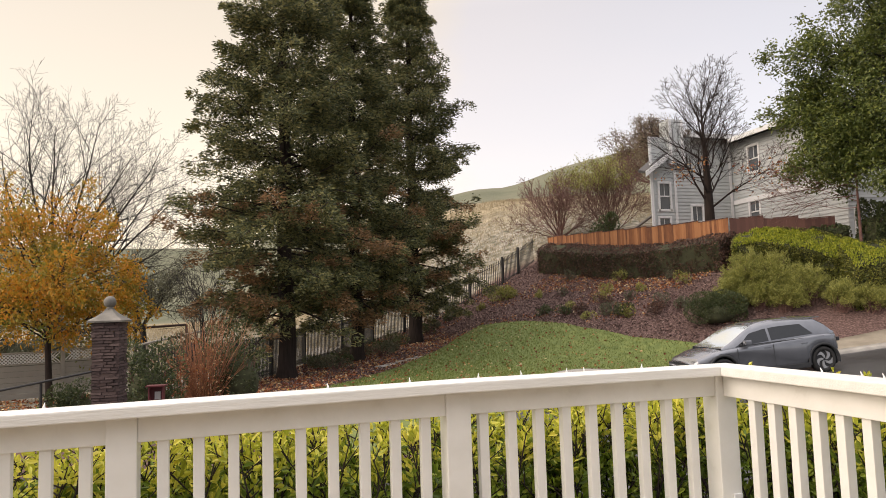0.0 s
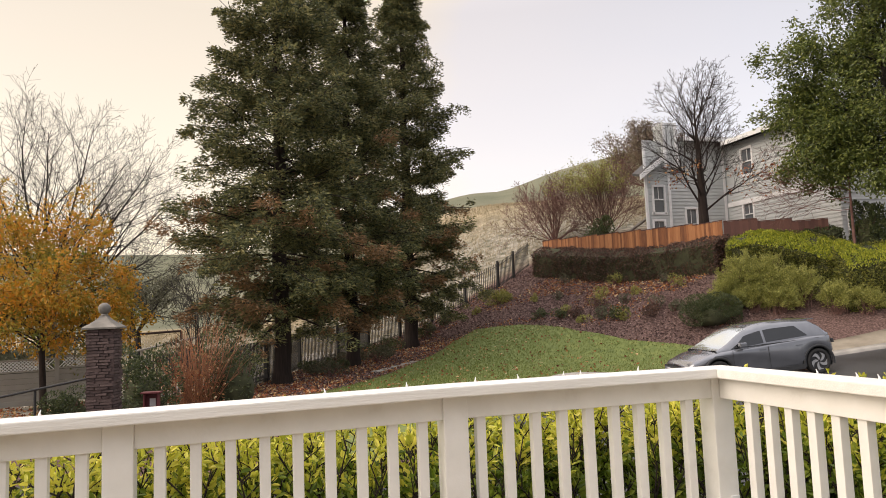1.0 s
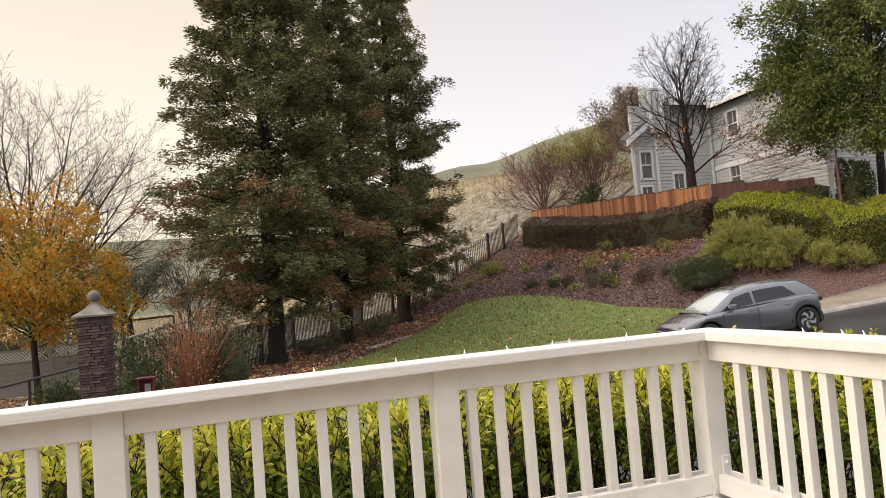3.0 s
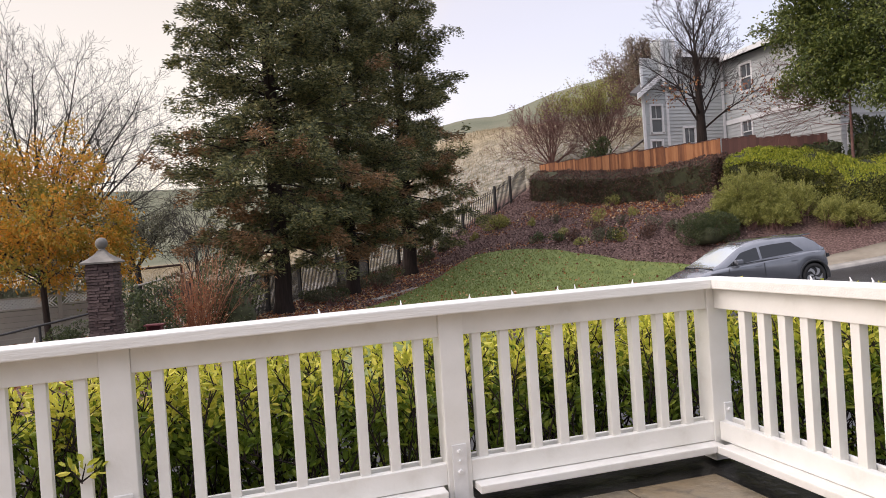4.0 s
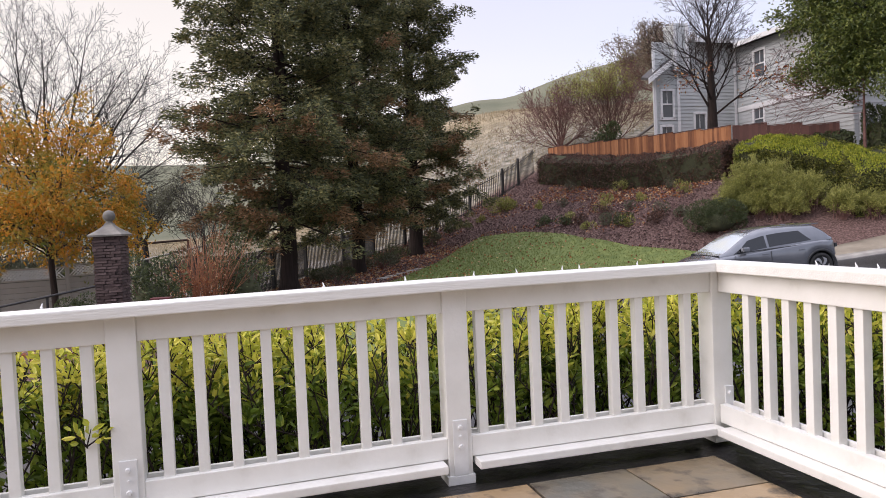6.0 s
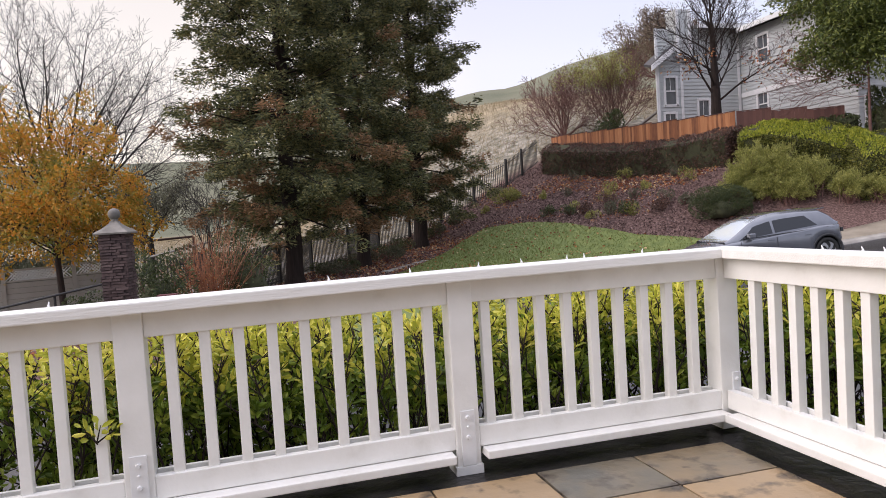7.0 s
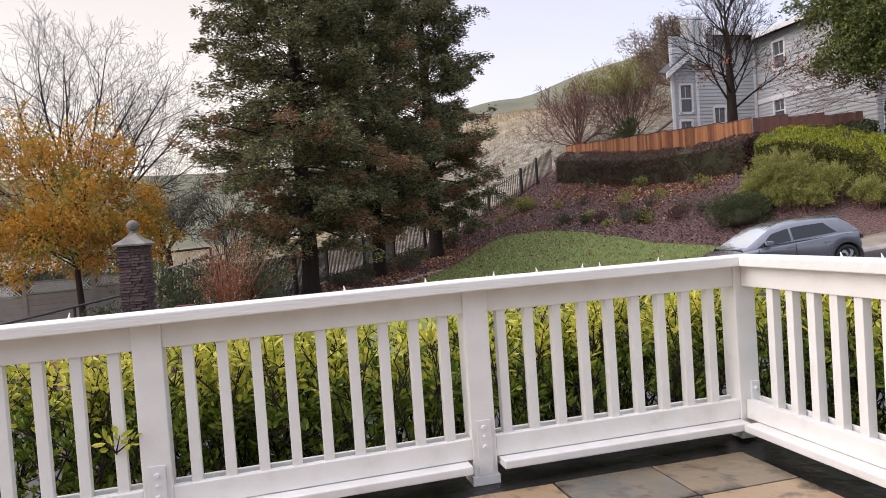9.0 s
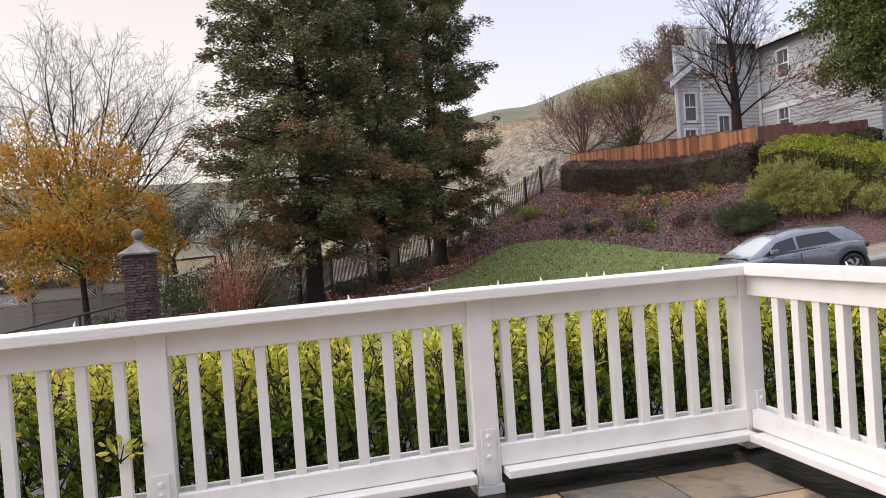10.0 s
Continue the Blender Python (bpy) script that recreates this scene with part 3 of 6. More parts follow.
# ---- plants ----
def redwood(at, tall, wide, seed, trunk_r, label, bare=2.2):
    """A straight trunk with tiers of drooping limbs; the foliage hangs on each limb in flat feathery pads."""
    rng = np.random.default_rng(seed)
    tree = thing("redwood_tree", label, "tree", "redwoods by the lawn", at=at)
    verts, faces = [], []
    n = 14
    pts = [Vector((0.05 * math.sin(i * 1.3), 0.05 * math.cos(i), tall * i / n - (0.15 if i == 0 else 0))) for i in range(n + 1)]
    rad = [trunk_r * (1.5 if i == 0 else 1.0) * (1 - i / n) ** 0.8 + 0.02 for i in range(n + 1)]
    pts.insert(1, Vector((0, 0, 0.45)))
    rad.insert(1, trunk_r * 1.08)
    tube(verts, faces, pts, rad, 12)
    raw("trunk", verts, faces, BARK_DARK, tree, smooth=True)
    lv, lf = [], []
    green, brown = [[], []], [[], []]
    z, a = bare, rng.uniform(0, 6.28)
    while z < tall - 0.15:
        f = (z - bare) / (tall - bare)
        reach = wide * (1 - f) ** 0.72 * min(1.0, 0.72 + 1.8 * f) + 0.18
        for k in range(4 if f < 0.8 else 5):
            a += 2.4 + rng.normal(0, 0.35)
            L = reach * min(1.25, max(0.4, rng.normal(0.92, 0.2)))
            out, side = Vector((math.sin(a), math.cos(a), 0)), Vector((math.cos(a), -math.sin(a), 0))
            pitch = 0.10 + 0.5 * f + rng.uniform(-0.42, 0.36)
            p, path, m = Vector((0, 0, z + rng.uniform(-0.2, 0.2))), [], 6
            path.append(p.copy())
            bend = side * rng.normal(0, 0.12)
            for i in range(m):
                q = i / m
                p = p + (out + bend * q + Vector((0, 0, pitch - 0.62 * q * (1 - 0.4 * f) + 0.42 * q * q))) * (L / m)
                path.append(p.copy())
            tube(lv, lf, path, [0.042 * (1 - f) * (1 - i / (m + 1)) + 0.007 for i in range(m + 1)], 4)
            sick = rng.random() < 0.8 * max(0.0, 1 - 1.7 * f) ** 1.5
            pads = max(3, int(round(L * 2.2)))
            for j in range(pads):
                q = 0.24 + 0.76 * (j + rng.uniform(0.2, 0.8)) / pads
                t = min(m - 1e-4, q * m)
                i0 = int(t)
                base = path[i0].lerp(path[i0 + 1], t - i0)
                for sgn in ((-1, 1) if q < 0.86 else (0,)):
                    if sgn and rng.random() < 0.12:
                        continue
                    off = (0.12 + 0.30 * L ** 0.5 * (1.12 - q)) * rng.uniform(0.55, 1.25)
                    c = base + side * (sgn * off) + out * (off * 0.5) + Vector((0, 0, rng.normal(-0.07, 0.15)))
                    if sgn:
                        tube(lv, lf, [base, c], [0.010, 0.004], 3)
                    r = rng.uniform(0.22, 0.46) * (1.0 if f < 0.75 else 0.72)
                    count = int(305 * r * rng.uniform(0.7, 1.2))
                    ang, rr = rng.uniform(0, 2 * math.pi, count), np.sqrt(rng.uniform(0.02, 1, count))
                    u = np.stack([np.cos(ang) * rr, np.sin(ang) * rr, rng.normal(0, 0.29, count)], axis=1)
                    lead = np.array(tuple(out * 0.75 + side * (sgn * 0.6)))
                    pos = np.array(tuple(c)) + u * r + lead * (0.1 * r)
                    pos[:, 2] -= 0.45 * r * rr ** 2
                    way = u * np.array([1, 1, 0.3]) + lead * 0.55 + rng.normal(0, 0.32, (count, 3)) + np.array([0, 0, -0.10])
                    lot = brown if sick and q > 0.45 and rng.random() < 0.55 else green
                    lot[0].append(pos)
                    lot[1].append(way)
        z += rng.uniform(0.25, 0.42) * (1.0 if f < 0.8 else 0.62)
    raw("branchwork", lv, lf, BARK_DARK, tree)
    cards("crown", np.concatenate(green[0]), np.concatenate(green[1]), 0.16, 0.052, REDWOOD_LEAF, tree, seed=seed)
    if brown[0]:
        cards("browned_sprays", np.concatenate(brown[0]), np.concatenate(brown[1]), 0.165, 0.046, REDWOOD_BROWN, tree, "rust-brown dying sprays", seed=seed + 1)
    return tree


def limb(verts, faces, rng, p, d, length, radius, plan, tips, rise=0.10, wobble=0.10, twig=0.006, angle=(0.45, 0.85)):
    """A gently curving limb with side branches set round it all along; plan: how many at each level."""
    steps = max(2, min(7, int(length / 0.35)))
    pts, rad, ways = [p.copy()], [radius], [d.copy()]
    for i in range(steps):
        d = (d + Vector(rng.normal(0, wobble, 3)) + Vector((0, 0, rise))).normalized()
        p = p + d * (length / steps)
        pts.append(p.copy())
        ways.append(d.copy())
        rad.append(max(twig, radius * (1 - 0.85 * (i + 1) / steps)))
    tube(verts, faces, pts, rad, 6 if radius > 0.05 else 4 if radius > 0.02 else 3)
    tips.append((p, d))
    if not plan:
        return
    turn = rng.uniform(0, 6.28)
    for k in range(plan[0]):
        f = 0.2 + 0.78 * (k + rng.uniform(0, 1)) / plan[0]
        i = min(steps - 1, int(f * steps))
        at, w = pts[i].lerp(pts[i + 1], f * steps - i), ways[i]
        turn += 2.4 + rng.normal(0, 0.3)
        s = w.orthogonal().normalized()
        s.rotate(Matrix.Rotation(turn, 3, w))
        t = rng.uniform(*angle)
        nd = (w * math.cos(t) + s * math.sin(t)).normalized()
        limb(verts, faces, rng, at, nd, length * (0.62 - 0.34 * f) * rng.uniform(0.75, 1.2), max(twig, rad[i] * 0.55), plan[1:], tips, rise, wobble, twig, angle)


def grown_tree(name, at, limbs, seed, label, trunk=(), plan=(8, 6, 5), material=None, radius=0.1, category="tree", **kw):
    """A tree from its trunk's points and radii, and its main limbs (start, way, length); returns it and its twig ends."""
    rng = np.random.default_rng(seed)
    tree = thing(name, label, category, at=at)
    material = material or BARK_GREY
    if trunk:
        v, f = [], []
        tube(v, f, [Vector(q[:3]) for q in trunk], [q[3] for q in trunk], 10)
        raw("trunk", v, f, material, tree, smooth=True)
    v, f, tips = [], [], []
    for start, way, length in limbs:
        limb(v, f, rng, Vector(start), Vector(way).normalized(), length, radius * (length / max(l[2] for l in limbs)) ** 0.7, plan, tips, **kw)
    raw("branchwork", v, f, material, tree)
    return tree, tips


def leaf_cloud(tips, rng, per, jitter):
    c = np.array([tuple(p) for p, d in tips for _ in range(per)]) + rng.normal(0, jitter, (len(tips) * per, 3))
    d = np.array([tuple(d) for p, d in tips for _ in range(per)]) + rng.normal(0, 0.9, (len(tips) * per, 3))
    return c, d


def mound_points(rng, n, rx, ry, rz, lumps=9, shell=0.75):
    """Points in the skin of a lumpy mound resting at z = 0."""
    lump = rng.uniform(-1, 1, (lumps, 3)) * np.array([rx * 0.62, ry * 0.62, rz * 0.28]) + np.array([0, 0, rz * 0.52])
    if lumps >= 15:
        up = rng.uniform(0.12, 0.72, lumps)
        lump[:, 2] = up * rz
        lump[:, :2] *= (1.45 - 1.0 * up)[:, None]
    size = rng.uniform(0.38, 0.62, lumps) if lumps < 15 else rng.uniform(0.18, 0.42, lumps)
    k = rng.integers(0, lumps, n)
    v = rng.normal(size=(n, 3))
    v /= np.linalg.norm(v, axis=1)[:, None]
    r = rng.uniform(shell, 1.0, n) ** 0.6
    p = lump[k] + v * (r * size[k])[:, None] * np.array([rx, ry, rz * 0.85])
    keep = p[:, 2] > 0.0
    return p[keep], v[keep]


def shrub(name, at, size, n, leaf, material, label, seed, core=True, category="shrub", lumps=9, group="", wide=0.5):
    rng = np.random.default_rng(seed)
    s = thing(name, label, category, group, at=at)
    p, v = mound_points(rng, n, *size, lumps=lumps)
    cards("foliage", p, v + rng.normal(0, 0.7, p.shape) + np.array([0, 0, 0.3]), leaf, leaf * wide, material, s, seed=seed)
    verts, faces = [], []
    for k in range(9):
        a = rng.uniform(0, 2 * math.pi)
        q = Vector((math.sin(a) * size[0] * 0.5, math.cos(a) * size[1] * 0.5, size[2] * rng.uniform(0.5, 0.8)))
        tube(verts, faces, [Vector((0, 0, -0.08)), q * 0.5 + Vector((0, 0, 0.05)), q], [0.025, 0.016, 0.006], 4)
    raw("stem_tangle", verts, faces, BARK_BROWN, s)
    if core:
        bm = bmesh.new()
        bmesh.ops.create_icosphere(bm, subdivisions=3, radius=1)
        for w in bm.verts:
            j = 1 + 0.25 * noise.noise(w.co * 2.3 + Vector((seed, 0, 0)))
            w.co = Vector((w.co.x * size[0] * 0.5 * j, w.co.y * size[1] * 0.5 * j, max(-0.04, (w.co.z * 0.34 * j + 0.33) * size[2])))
        part("interior", bm, CORE, s, "solid dark shell for the shade inside", smooth=True)
    return s


def feather_shrub(at, wide, tall, seed, label):
    """Many arching shoots from one foot, each set with narrow leaves."""
    rng = np.random.default_rng(seed)
    b = thing("olive_shrub", label, "shrub", "olive shrubs on the bank", at=at)
    v, f, C, D = [], [], [], []
    for k in range(int(95 * wide)):
        a, t = rng.uniform(0, 6.283), rng.uniform(0.02, 1.0) ** 0.6
        tip = Vector((math.sin(a) * wide * t, math.cos(a) * wide * t, tall * math.sqrt(max(0.06, 1 - t * t * 0.9)) * rng.uniform(0.72, 1.08)))
        foot = Vector((rng.normal(0, 0.12), rng.normal(0, 0.12), -0.08))
        mid = foot.lerp(tip, 0.5) + Vector((0, 0, tall * 0.16))
        tube(v, f, [foot, mid, tip], [0.013, 0.008, 0.003], 3)
        for j in range(12):
            q = 0.3 + 0.7 * rng.random() ** 0.6
            p = foot.lerp(mid, q).lerp(mid.lerp(tip, q), q)
            w = (tip - mid).normalized() + Vector(rng.normal(0, 0.5, 3)) + Vector((0, 0, 0.35))
            u = np.array(tuple(w.normalized()))
            for r in rng.uniform(0, 0.24, 11):
                C.append(np.array(tuple(p)) + u * r + rng.normal(0, 0.035, 3))
                D.append(u + rng.normal(0, 0.45, 3))
    cards("foliage", C, D, 0.085, 0.026, OLIVE_LEAF, b, seed=seed)
    raw("stem_tangle", v, f, BARK_BROWN, b)
    return b


def hedge_run(name, a, c, thick, tall, n, leaf, material, label, seed, base=None, lump=0.06, top_material=None, group=""):
    """A clipped hedge along the ground from a to c in plan."""
    rng = np.random.default_rng(seed)
    a, c = Vector((a[0], a[1], 0)), Vector((c[0], c[1], 0))
    along = (c - a)
    L = along.length
    along.normalize()
    side = Vector((along.y, -along.x, 0))
    h = thing(name, label, "hedge", group, at=(a.x, a.y, height(a.x, a.y)))
    z0 = height(a.x, a.y)

    def ground_at(u, w):
        p = a + along * u + side * w
        return height(p.x, p.y) - z0

    def surf(u, v):
        """u along; v from the front foot over the top to the back foot."""
        w = 2 * tall + thick
        t = v * w
        if t < tall:
            o, z, nv = thick / 2, t, side
        elif t < tall + thick:
            o, z, nv = thick / 2 - (t - tall), tall, Vector((0, 0, 1))
        else:
            o, z, nv = -thick / 2, tall - (t - tall - thick), -side
        p = along * u + side * o
        p = Vector((p.x, p.y, ground_at(u, o) + z))
        q = noise.noise(Vector((u * 0.9 + seed, o * 1.2, z * 1.2))) * lump * 2 + noise.noise(Vector((u * 3 + seed, o * 3, z * 3))) * lump
        edge = min(1.0, min(abs(t - tall), abs(t - tall - thick)) / 0.18)
        return p + nv * (q - 0.05 * (1 - edge)), nv

    C, D, T, TD = [], [], [], []
    for i in range(n):
        u, v = rng.uniform(0, L), rng.uniform(0, 1)
        if rng.random() < 0.12:
            u = rng.choice([0.0, L]) + rng.normal(0, 0.03)
            o = rng.uniform(-thick / 2, thick / 2)
            p = along * u + side * o
            p, nv = Vector((p.x, p.y, ground_at(u, o) + rng.uniform(0, tall))), along * (1 if u > L / 2 else -1)
        else:
            p, nv = surf(u, v)
        d = nv + Vector(rng.normal(0, 0.6, 3)) + Vector((0, 0, 0.35))
        p = p + nv * rng.normal(0, 0.025)
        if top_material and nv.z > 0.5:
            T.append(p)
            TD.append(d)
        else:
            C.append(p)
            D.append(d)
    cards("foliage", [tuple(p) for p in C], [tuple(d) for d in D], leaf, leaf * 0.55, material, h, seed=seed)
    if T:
        cards("top_growth", [tuple(p) for p in T], [tuple(d) for d in TD], leaf, leaf * 0.55, top_material, h, "yellower top growth, brightened as if lit from above", seed=seed + 1)
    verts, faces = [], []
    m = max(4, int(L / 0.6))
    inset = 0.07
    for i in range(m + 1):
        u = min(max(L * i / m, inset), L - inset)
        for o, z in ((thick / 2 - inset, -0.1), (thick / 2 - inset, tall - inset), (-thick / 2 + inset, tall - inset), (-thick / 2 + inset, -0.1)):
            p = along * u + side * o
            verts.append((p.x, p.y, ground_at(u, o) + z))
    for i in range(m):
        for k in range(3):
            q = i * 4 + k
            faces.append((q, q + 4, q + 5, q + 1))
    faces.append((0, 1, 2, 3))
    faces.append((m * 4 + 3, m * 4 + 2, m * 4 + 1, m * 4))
    raw("interior", verts, faces, CORE, h, "solid dark shell for the shade inside")
    return h


def porch_hedge():
    """The loose laurel hedge right behind the railing."""
    rng = np.random.default_rng(5)

    def z_top(x, y):
        return 0.70 + 0.05 * noise.noise(Vector((x * 1.7, y * 2, 0))) + 0.04 * noise.noise(Vector((x * 6, y * 6, 3)))

    h = thing("porch_hedge", "loose laurel hedge, yellow-green on top with bare lower stems", "hedge", at=(0, 0, -1.1))
    C, D, T, TD = [], [], [], []
    verts, faces = [], []

    def shoot(p, d, length, leaves, top):
        """A twig with its leaves set spirally round it."""
        d = d.normalized()
        tip = p + d * length
        tube(verts, faces, [p, p.lerp(tip, 0.5), tip], [0.0042, 0.0032, 0.0018], 4)
        s = d.orthogonal().normalized()
        for k in range(leaves):
            s.rotate(Matrix.Rotation(2.4 + rng.normal(0, 0.3), 3, d))
            q = 0.2 + 0.85 * (k + 0.5) / leaves
            w = d * rng.uniform(0.5, 1.1) + s * rng.uniform(0.6, 1.1)
            c = p + d * (length * q) + w.normalized() * 0.032
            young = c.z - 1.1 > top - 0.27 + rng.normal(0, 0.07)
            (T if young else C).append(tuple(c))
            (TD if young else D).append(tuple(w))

    for i in range(700):
        front = i < 500
        x, y = (rng.uniform(-4.6, 3.9), 3.56 + 0.72 * rng.random()) if front else (3.12 + 0.66 * rng.random(), rng.uniform(0, 3.6))
        p, d = Vector((x, y, 0.0)), Vector((rng.normal(0, 0.16), rng.normal(0, 0.13), 1)).normalized()
        tall = 1.1 + z_top(x, y) - 0.10 - 0.22 * rng.random() ** 2
        pts, n = [p.copy()], 8
        for k in range(n):
            d = (d + Vector(rng.normal(0, 0.17, 3)) + Vector((0, 0, 0.12))).normalized()
            p = p + d * (tall / n / max(0.6, d.z))
            if front:
                p.y = min(4.40, max(p.y, 3.44))
            else:
                p.x = max(p.x, 2.95)
            pts.append(p.copy())
        tube(verts, faces, pts, [0.0115 - 0.0011 * k for k in range(n + 1)], 5)
        full = noise.noise(Vector((x * 1.6, y * 1.6, 7)))
        for k in range(2, n + 1):
            h_up = k / n
            want = 0.45 + 0.5 * full if h_up < 0.55 else 1.7 + 0.8 * full if h_up < 0.8 else 4.2
            for _ in range(int(want + rng.random())):
                e = Vector((rng.normal(0, 0.6), rng.normal(-0.05, 0.55), rng.uniform(0.35, 1.2)))
                if front and pts[k].y < 3.52:
                    e.y = abs(e.y)
                shoot(pts[k].lerp(pts[k - 1], rng.random()), e, rng.uniform(0.07, 0.20), int(rng.integers(8, 14)), z_top(pts[k].x, pts[k].y))
        for k in (2, 3, 4, 5):
            e = (d + Vector(rng.normal(0, 0.7, 3))).normalized()
            e.y = abs(e.y) if front and pts[k].y < 3.6 else e.y
            tube(verts, faces, [pts[k], pts[k] + e * 0.13, pts[k] + e * 0.25 + Vector((0, 0, 0.06))], [0.006, 0.0045, 0.002], 4)
    # a sprig that reaches in between the balusters
    tube(verts, faces, [Vector((-0.66, 3.5, 1.28)), Vector((-0.63, 3.25, 1.36)), Vector((-0.60, 3.05, 1.45))], [0.006, 0.005, 0.003], 4)
    for w in ((-0.5, -0.1, 0.8), (0.3, -0.2, 1.0), (0.8, 0.2, 0.5)):
        shoot(Vector((-0.60, 3.05, 1.45)), Vector(w), 0.075, 6, 0.5)
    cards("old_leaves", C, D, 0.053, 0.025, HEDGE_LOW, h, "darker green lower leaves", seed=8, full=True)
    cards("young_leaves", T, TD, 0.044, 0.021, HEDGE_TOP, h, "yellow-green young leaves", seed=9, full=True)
    raw("stem_tangle", verts, faces, BARK_DARK, h, "tangled dark bare stems")


porch_hedge()
redwood((1.48, 25.4, height(1.48, 25.4)), 17.5, 3.95, 11, 0.29, "tall dark redwood with rust-brown lower sprays", bare=2.3)
redwood((4.5, 28.9, height(4.5, 28.9)), 17.0, 3.2, 12, 0.26, "tall narrow redwood in the middle of the group")
redwood((8.1, 33.7, height(8.1, 33.7)), 18.6, 3.7, 13, 0.32, "tall dark redwood at the edge of the lawn")

# ---- trees round the lawn ----
def on(x, y, lift=0.0):
    return (x, y, height(x, y) + lift)


def fan_limbs(seed, count, start, lean, length, turn=(0, 6.283)):
    """Main limbs set round one place, leaning out between the two values of lean."""
    rng = np.random.default_rng(seed)
    made = []
    for k in range(count):
        a = turn[0] + (turn[1] - turn[0]) * (k + rng.uniform(0.2, 0.8)) / count
        t = rng.uniform(*lean)
        made.append(((start[0] + rng.normal(0, 0.05), start[1] + rng.normal(0, 0.05), start[2] + rng.uniform(-0.3, 0.3) * length[0] * 0.2), (math.sin(a) * math.sin(t), math.cos(a) * math.sin(t), math.cos(t)), rng.uniform(*length)))
    return made


def topped(x, y, z):
    """Height of a tree whose top lies at z."""
    return z - height(x, y)


def orange_tree():
    limbs = fan_limbs(21, 10, (0, 0, 1.9), (0.8, 1.45), (2.2, 2.9)) + fan_limbs(22, 8, (-0.1, 0, 2.7), (0.2, 1.0), (2.5, 3.4)) + [((0, 0, 2.2), (-0.9, 0, 0.9), 3.8), ((0, 0, 2.4), (-0.7, 0.3, 1.2), 4.2)]
    tree, tips = grown_tree("autumn_tree", on(-5.5, 23.5), limbs, 21, "slim tree with orange and yellow autumn leaves", trunk=[(0, 0, -0.2, 0.13), (0.02, 0, 0.3, 0.10), (-0.03, 0, 1.6, 0.085), (0, 0, 3.2, 0.06)], plan=(8, 4), material=BARK_DARK, radius=0.05, rise=-0.03)
    rng = np.random.default_rng(3)
    c, d = leaf_cloud(tips, rng, 30, 0.14)
    d[:, 2] -= 0.7
    cards("crown", c, d, 0.125, 0.062, ORANGE_LEAF, tree, seed=4)


def evergreen():
    limbs = fan_limbs(31, 18, (0, 0, 3.4), (0.75, 1.45), (3.0, 4.5)) + fan_limbs(32, 13, (0, 0, 5.6), (0.4, 1.3), (3.6, 5.0)) + fan_limbs(33, 10, (0, 0, 7.6), (0.1, 1.1), (3.0, 4.6))
    tree, tips = grown_tree("evergreen_tree", on(25.9, 22.2), limbs, 31, "broad evergreen tree with glossy dark green leaves", trunk=[(-0.2, 0, -0.3, 0.22), (-0.2, 0, 0.4, 0.17), (-0.15, 0, 2.0, 0.15), (0, 0, 4.0, 0.15), (0, 0, 8.4, 0.09)], plan=(9, 5), radius=0.07, rise=-0.02, wobble=0.13)
    rng = np.random.default_rng(5)
    c, d = leaf_cloud(tips, rng, 50, 0.19)
    d[:, 2] -= 0.2
    cards("crown", c, d, 0.16, 0.08, EVERGREEN_LEAF, tree, seed=6)


def scrub_oak():
    limbs = fan_limbs(41, 9, (0, 0, 1.7), (0.3, 1.3), (2.0, 2.9))
    tree, tips = grown_tree("scrub_oak", on(-4.1, 32.8), limbs, 41, "half-bare grey-green scrub oak in the dry field", trunk=[(0, 0, -0.2, 0.19), (0.05, 0, 0.8, 0.15), (0, 0, 1.9, 0.12)], plan=(8, 5), radius=0.06, wobble=0.16, twig=0.009, rise=0.05)
    rng = np.random.default_rng(7)
    c, d = leaf_cloud(tips, rng, 13, 0.17)
    cards("crown", c, d, 0.12, 0.05, GREY_LEAF, tree, seed=8)


def big_bare_tree():
    """Low-forking, with upright limbs in the middle and long arching ones at the sides."""
    limbs = [((0, 0, 3.6), (-0.05, 0.2, 1), 8.7), ((0.1, 0, 3.4), (0.22, -0.1, 1), 8.9), ((0, 0, 3.5), (-0.30, -0.2, 1), 8.7), ((-0.1, 0, 3.3), (-0.55, 0.2, 1), 8.5), ((-0.1, 0, 3.2), (-0.9, -0.1, 1), 7.9),
             ((0.2, 0, 3.6), (0.45, 0.3, 1), 8.1), ((0.6, 0.1, 3.2), (0.42, -0.2, 1), 8.6), ((0.7, 0, 3.1), (0.85, 0.1, 1), 7.6), ((0.8, 0, 3.0), (1.15, -0.1, 1), 6.8), ((0.8, 0, 2.9), (1.4, 0.3, 0.75), 6.1),
             ((0.8, 0, 2.8), (1.7, 0, 0.55), 5.8), ((-0.3, 0, 3.0), (-1.3, 0.1, 0.9), 6.7), ((-0.3, 0, 2.9), (-1.8, 0, 0.6), 6.0), ((0.1, 0.2, 3.4), (0.1, 0.9, 1), 6.7)]
    grown_tree("bare_tree", on(-8.9, 39.0), limbs, 52, "large leafless tree with fine grey twigs", trunk=[(0, 0, -0.3, 0.42), (0, 0, 0.5, 0.36), (0.05, 0, 2.0, 0.33), (0.1, 0, 3.5, 0.24)], plan=(12, 8, 4), radius=0.105, rise=0.02, wobble=0.075, twig=0.006, angle=(0.45, 0.95))


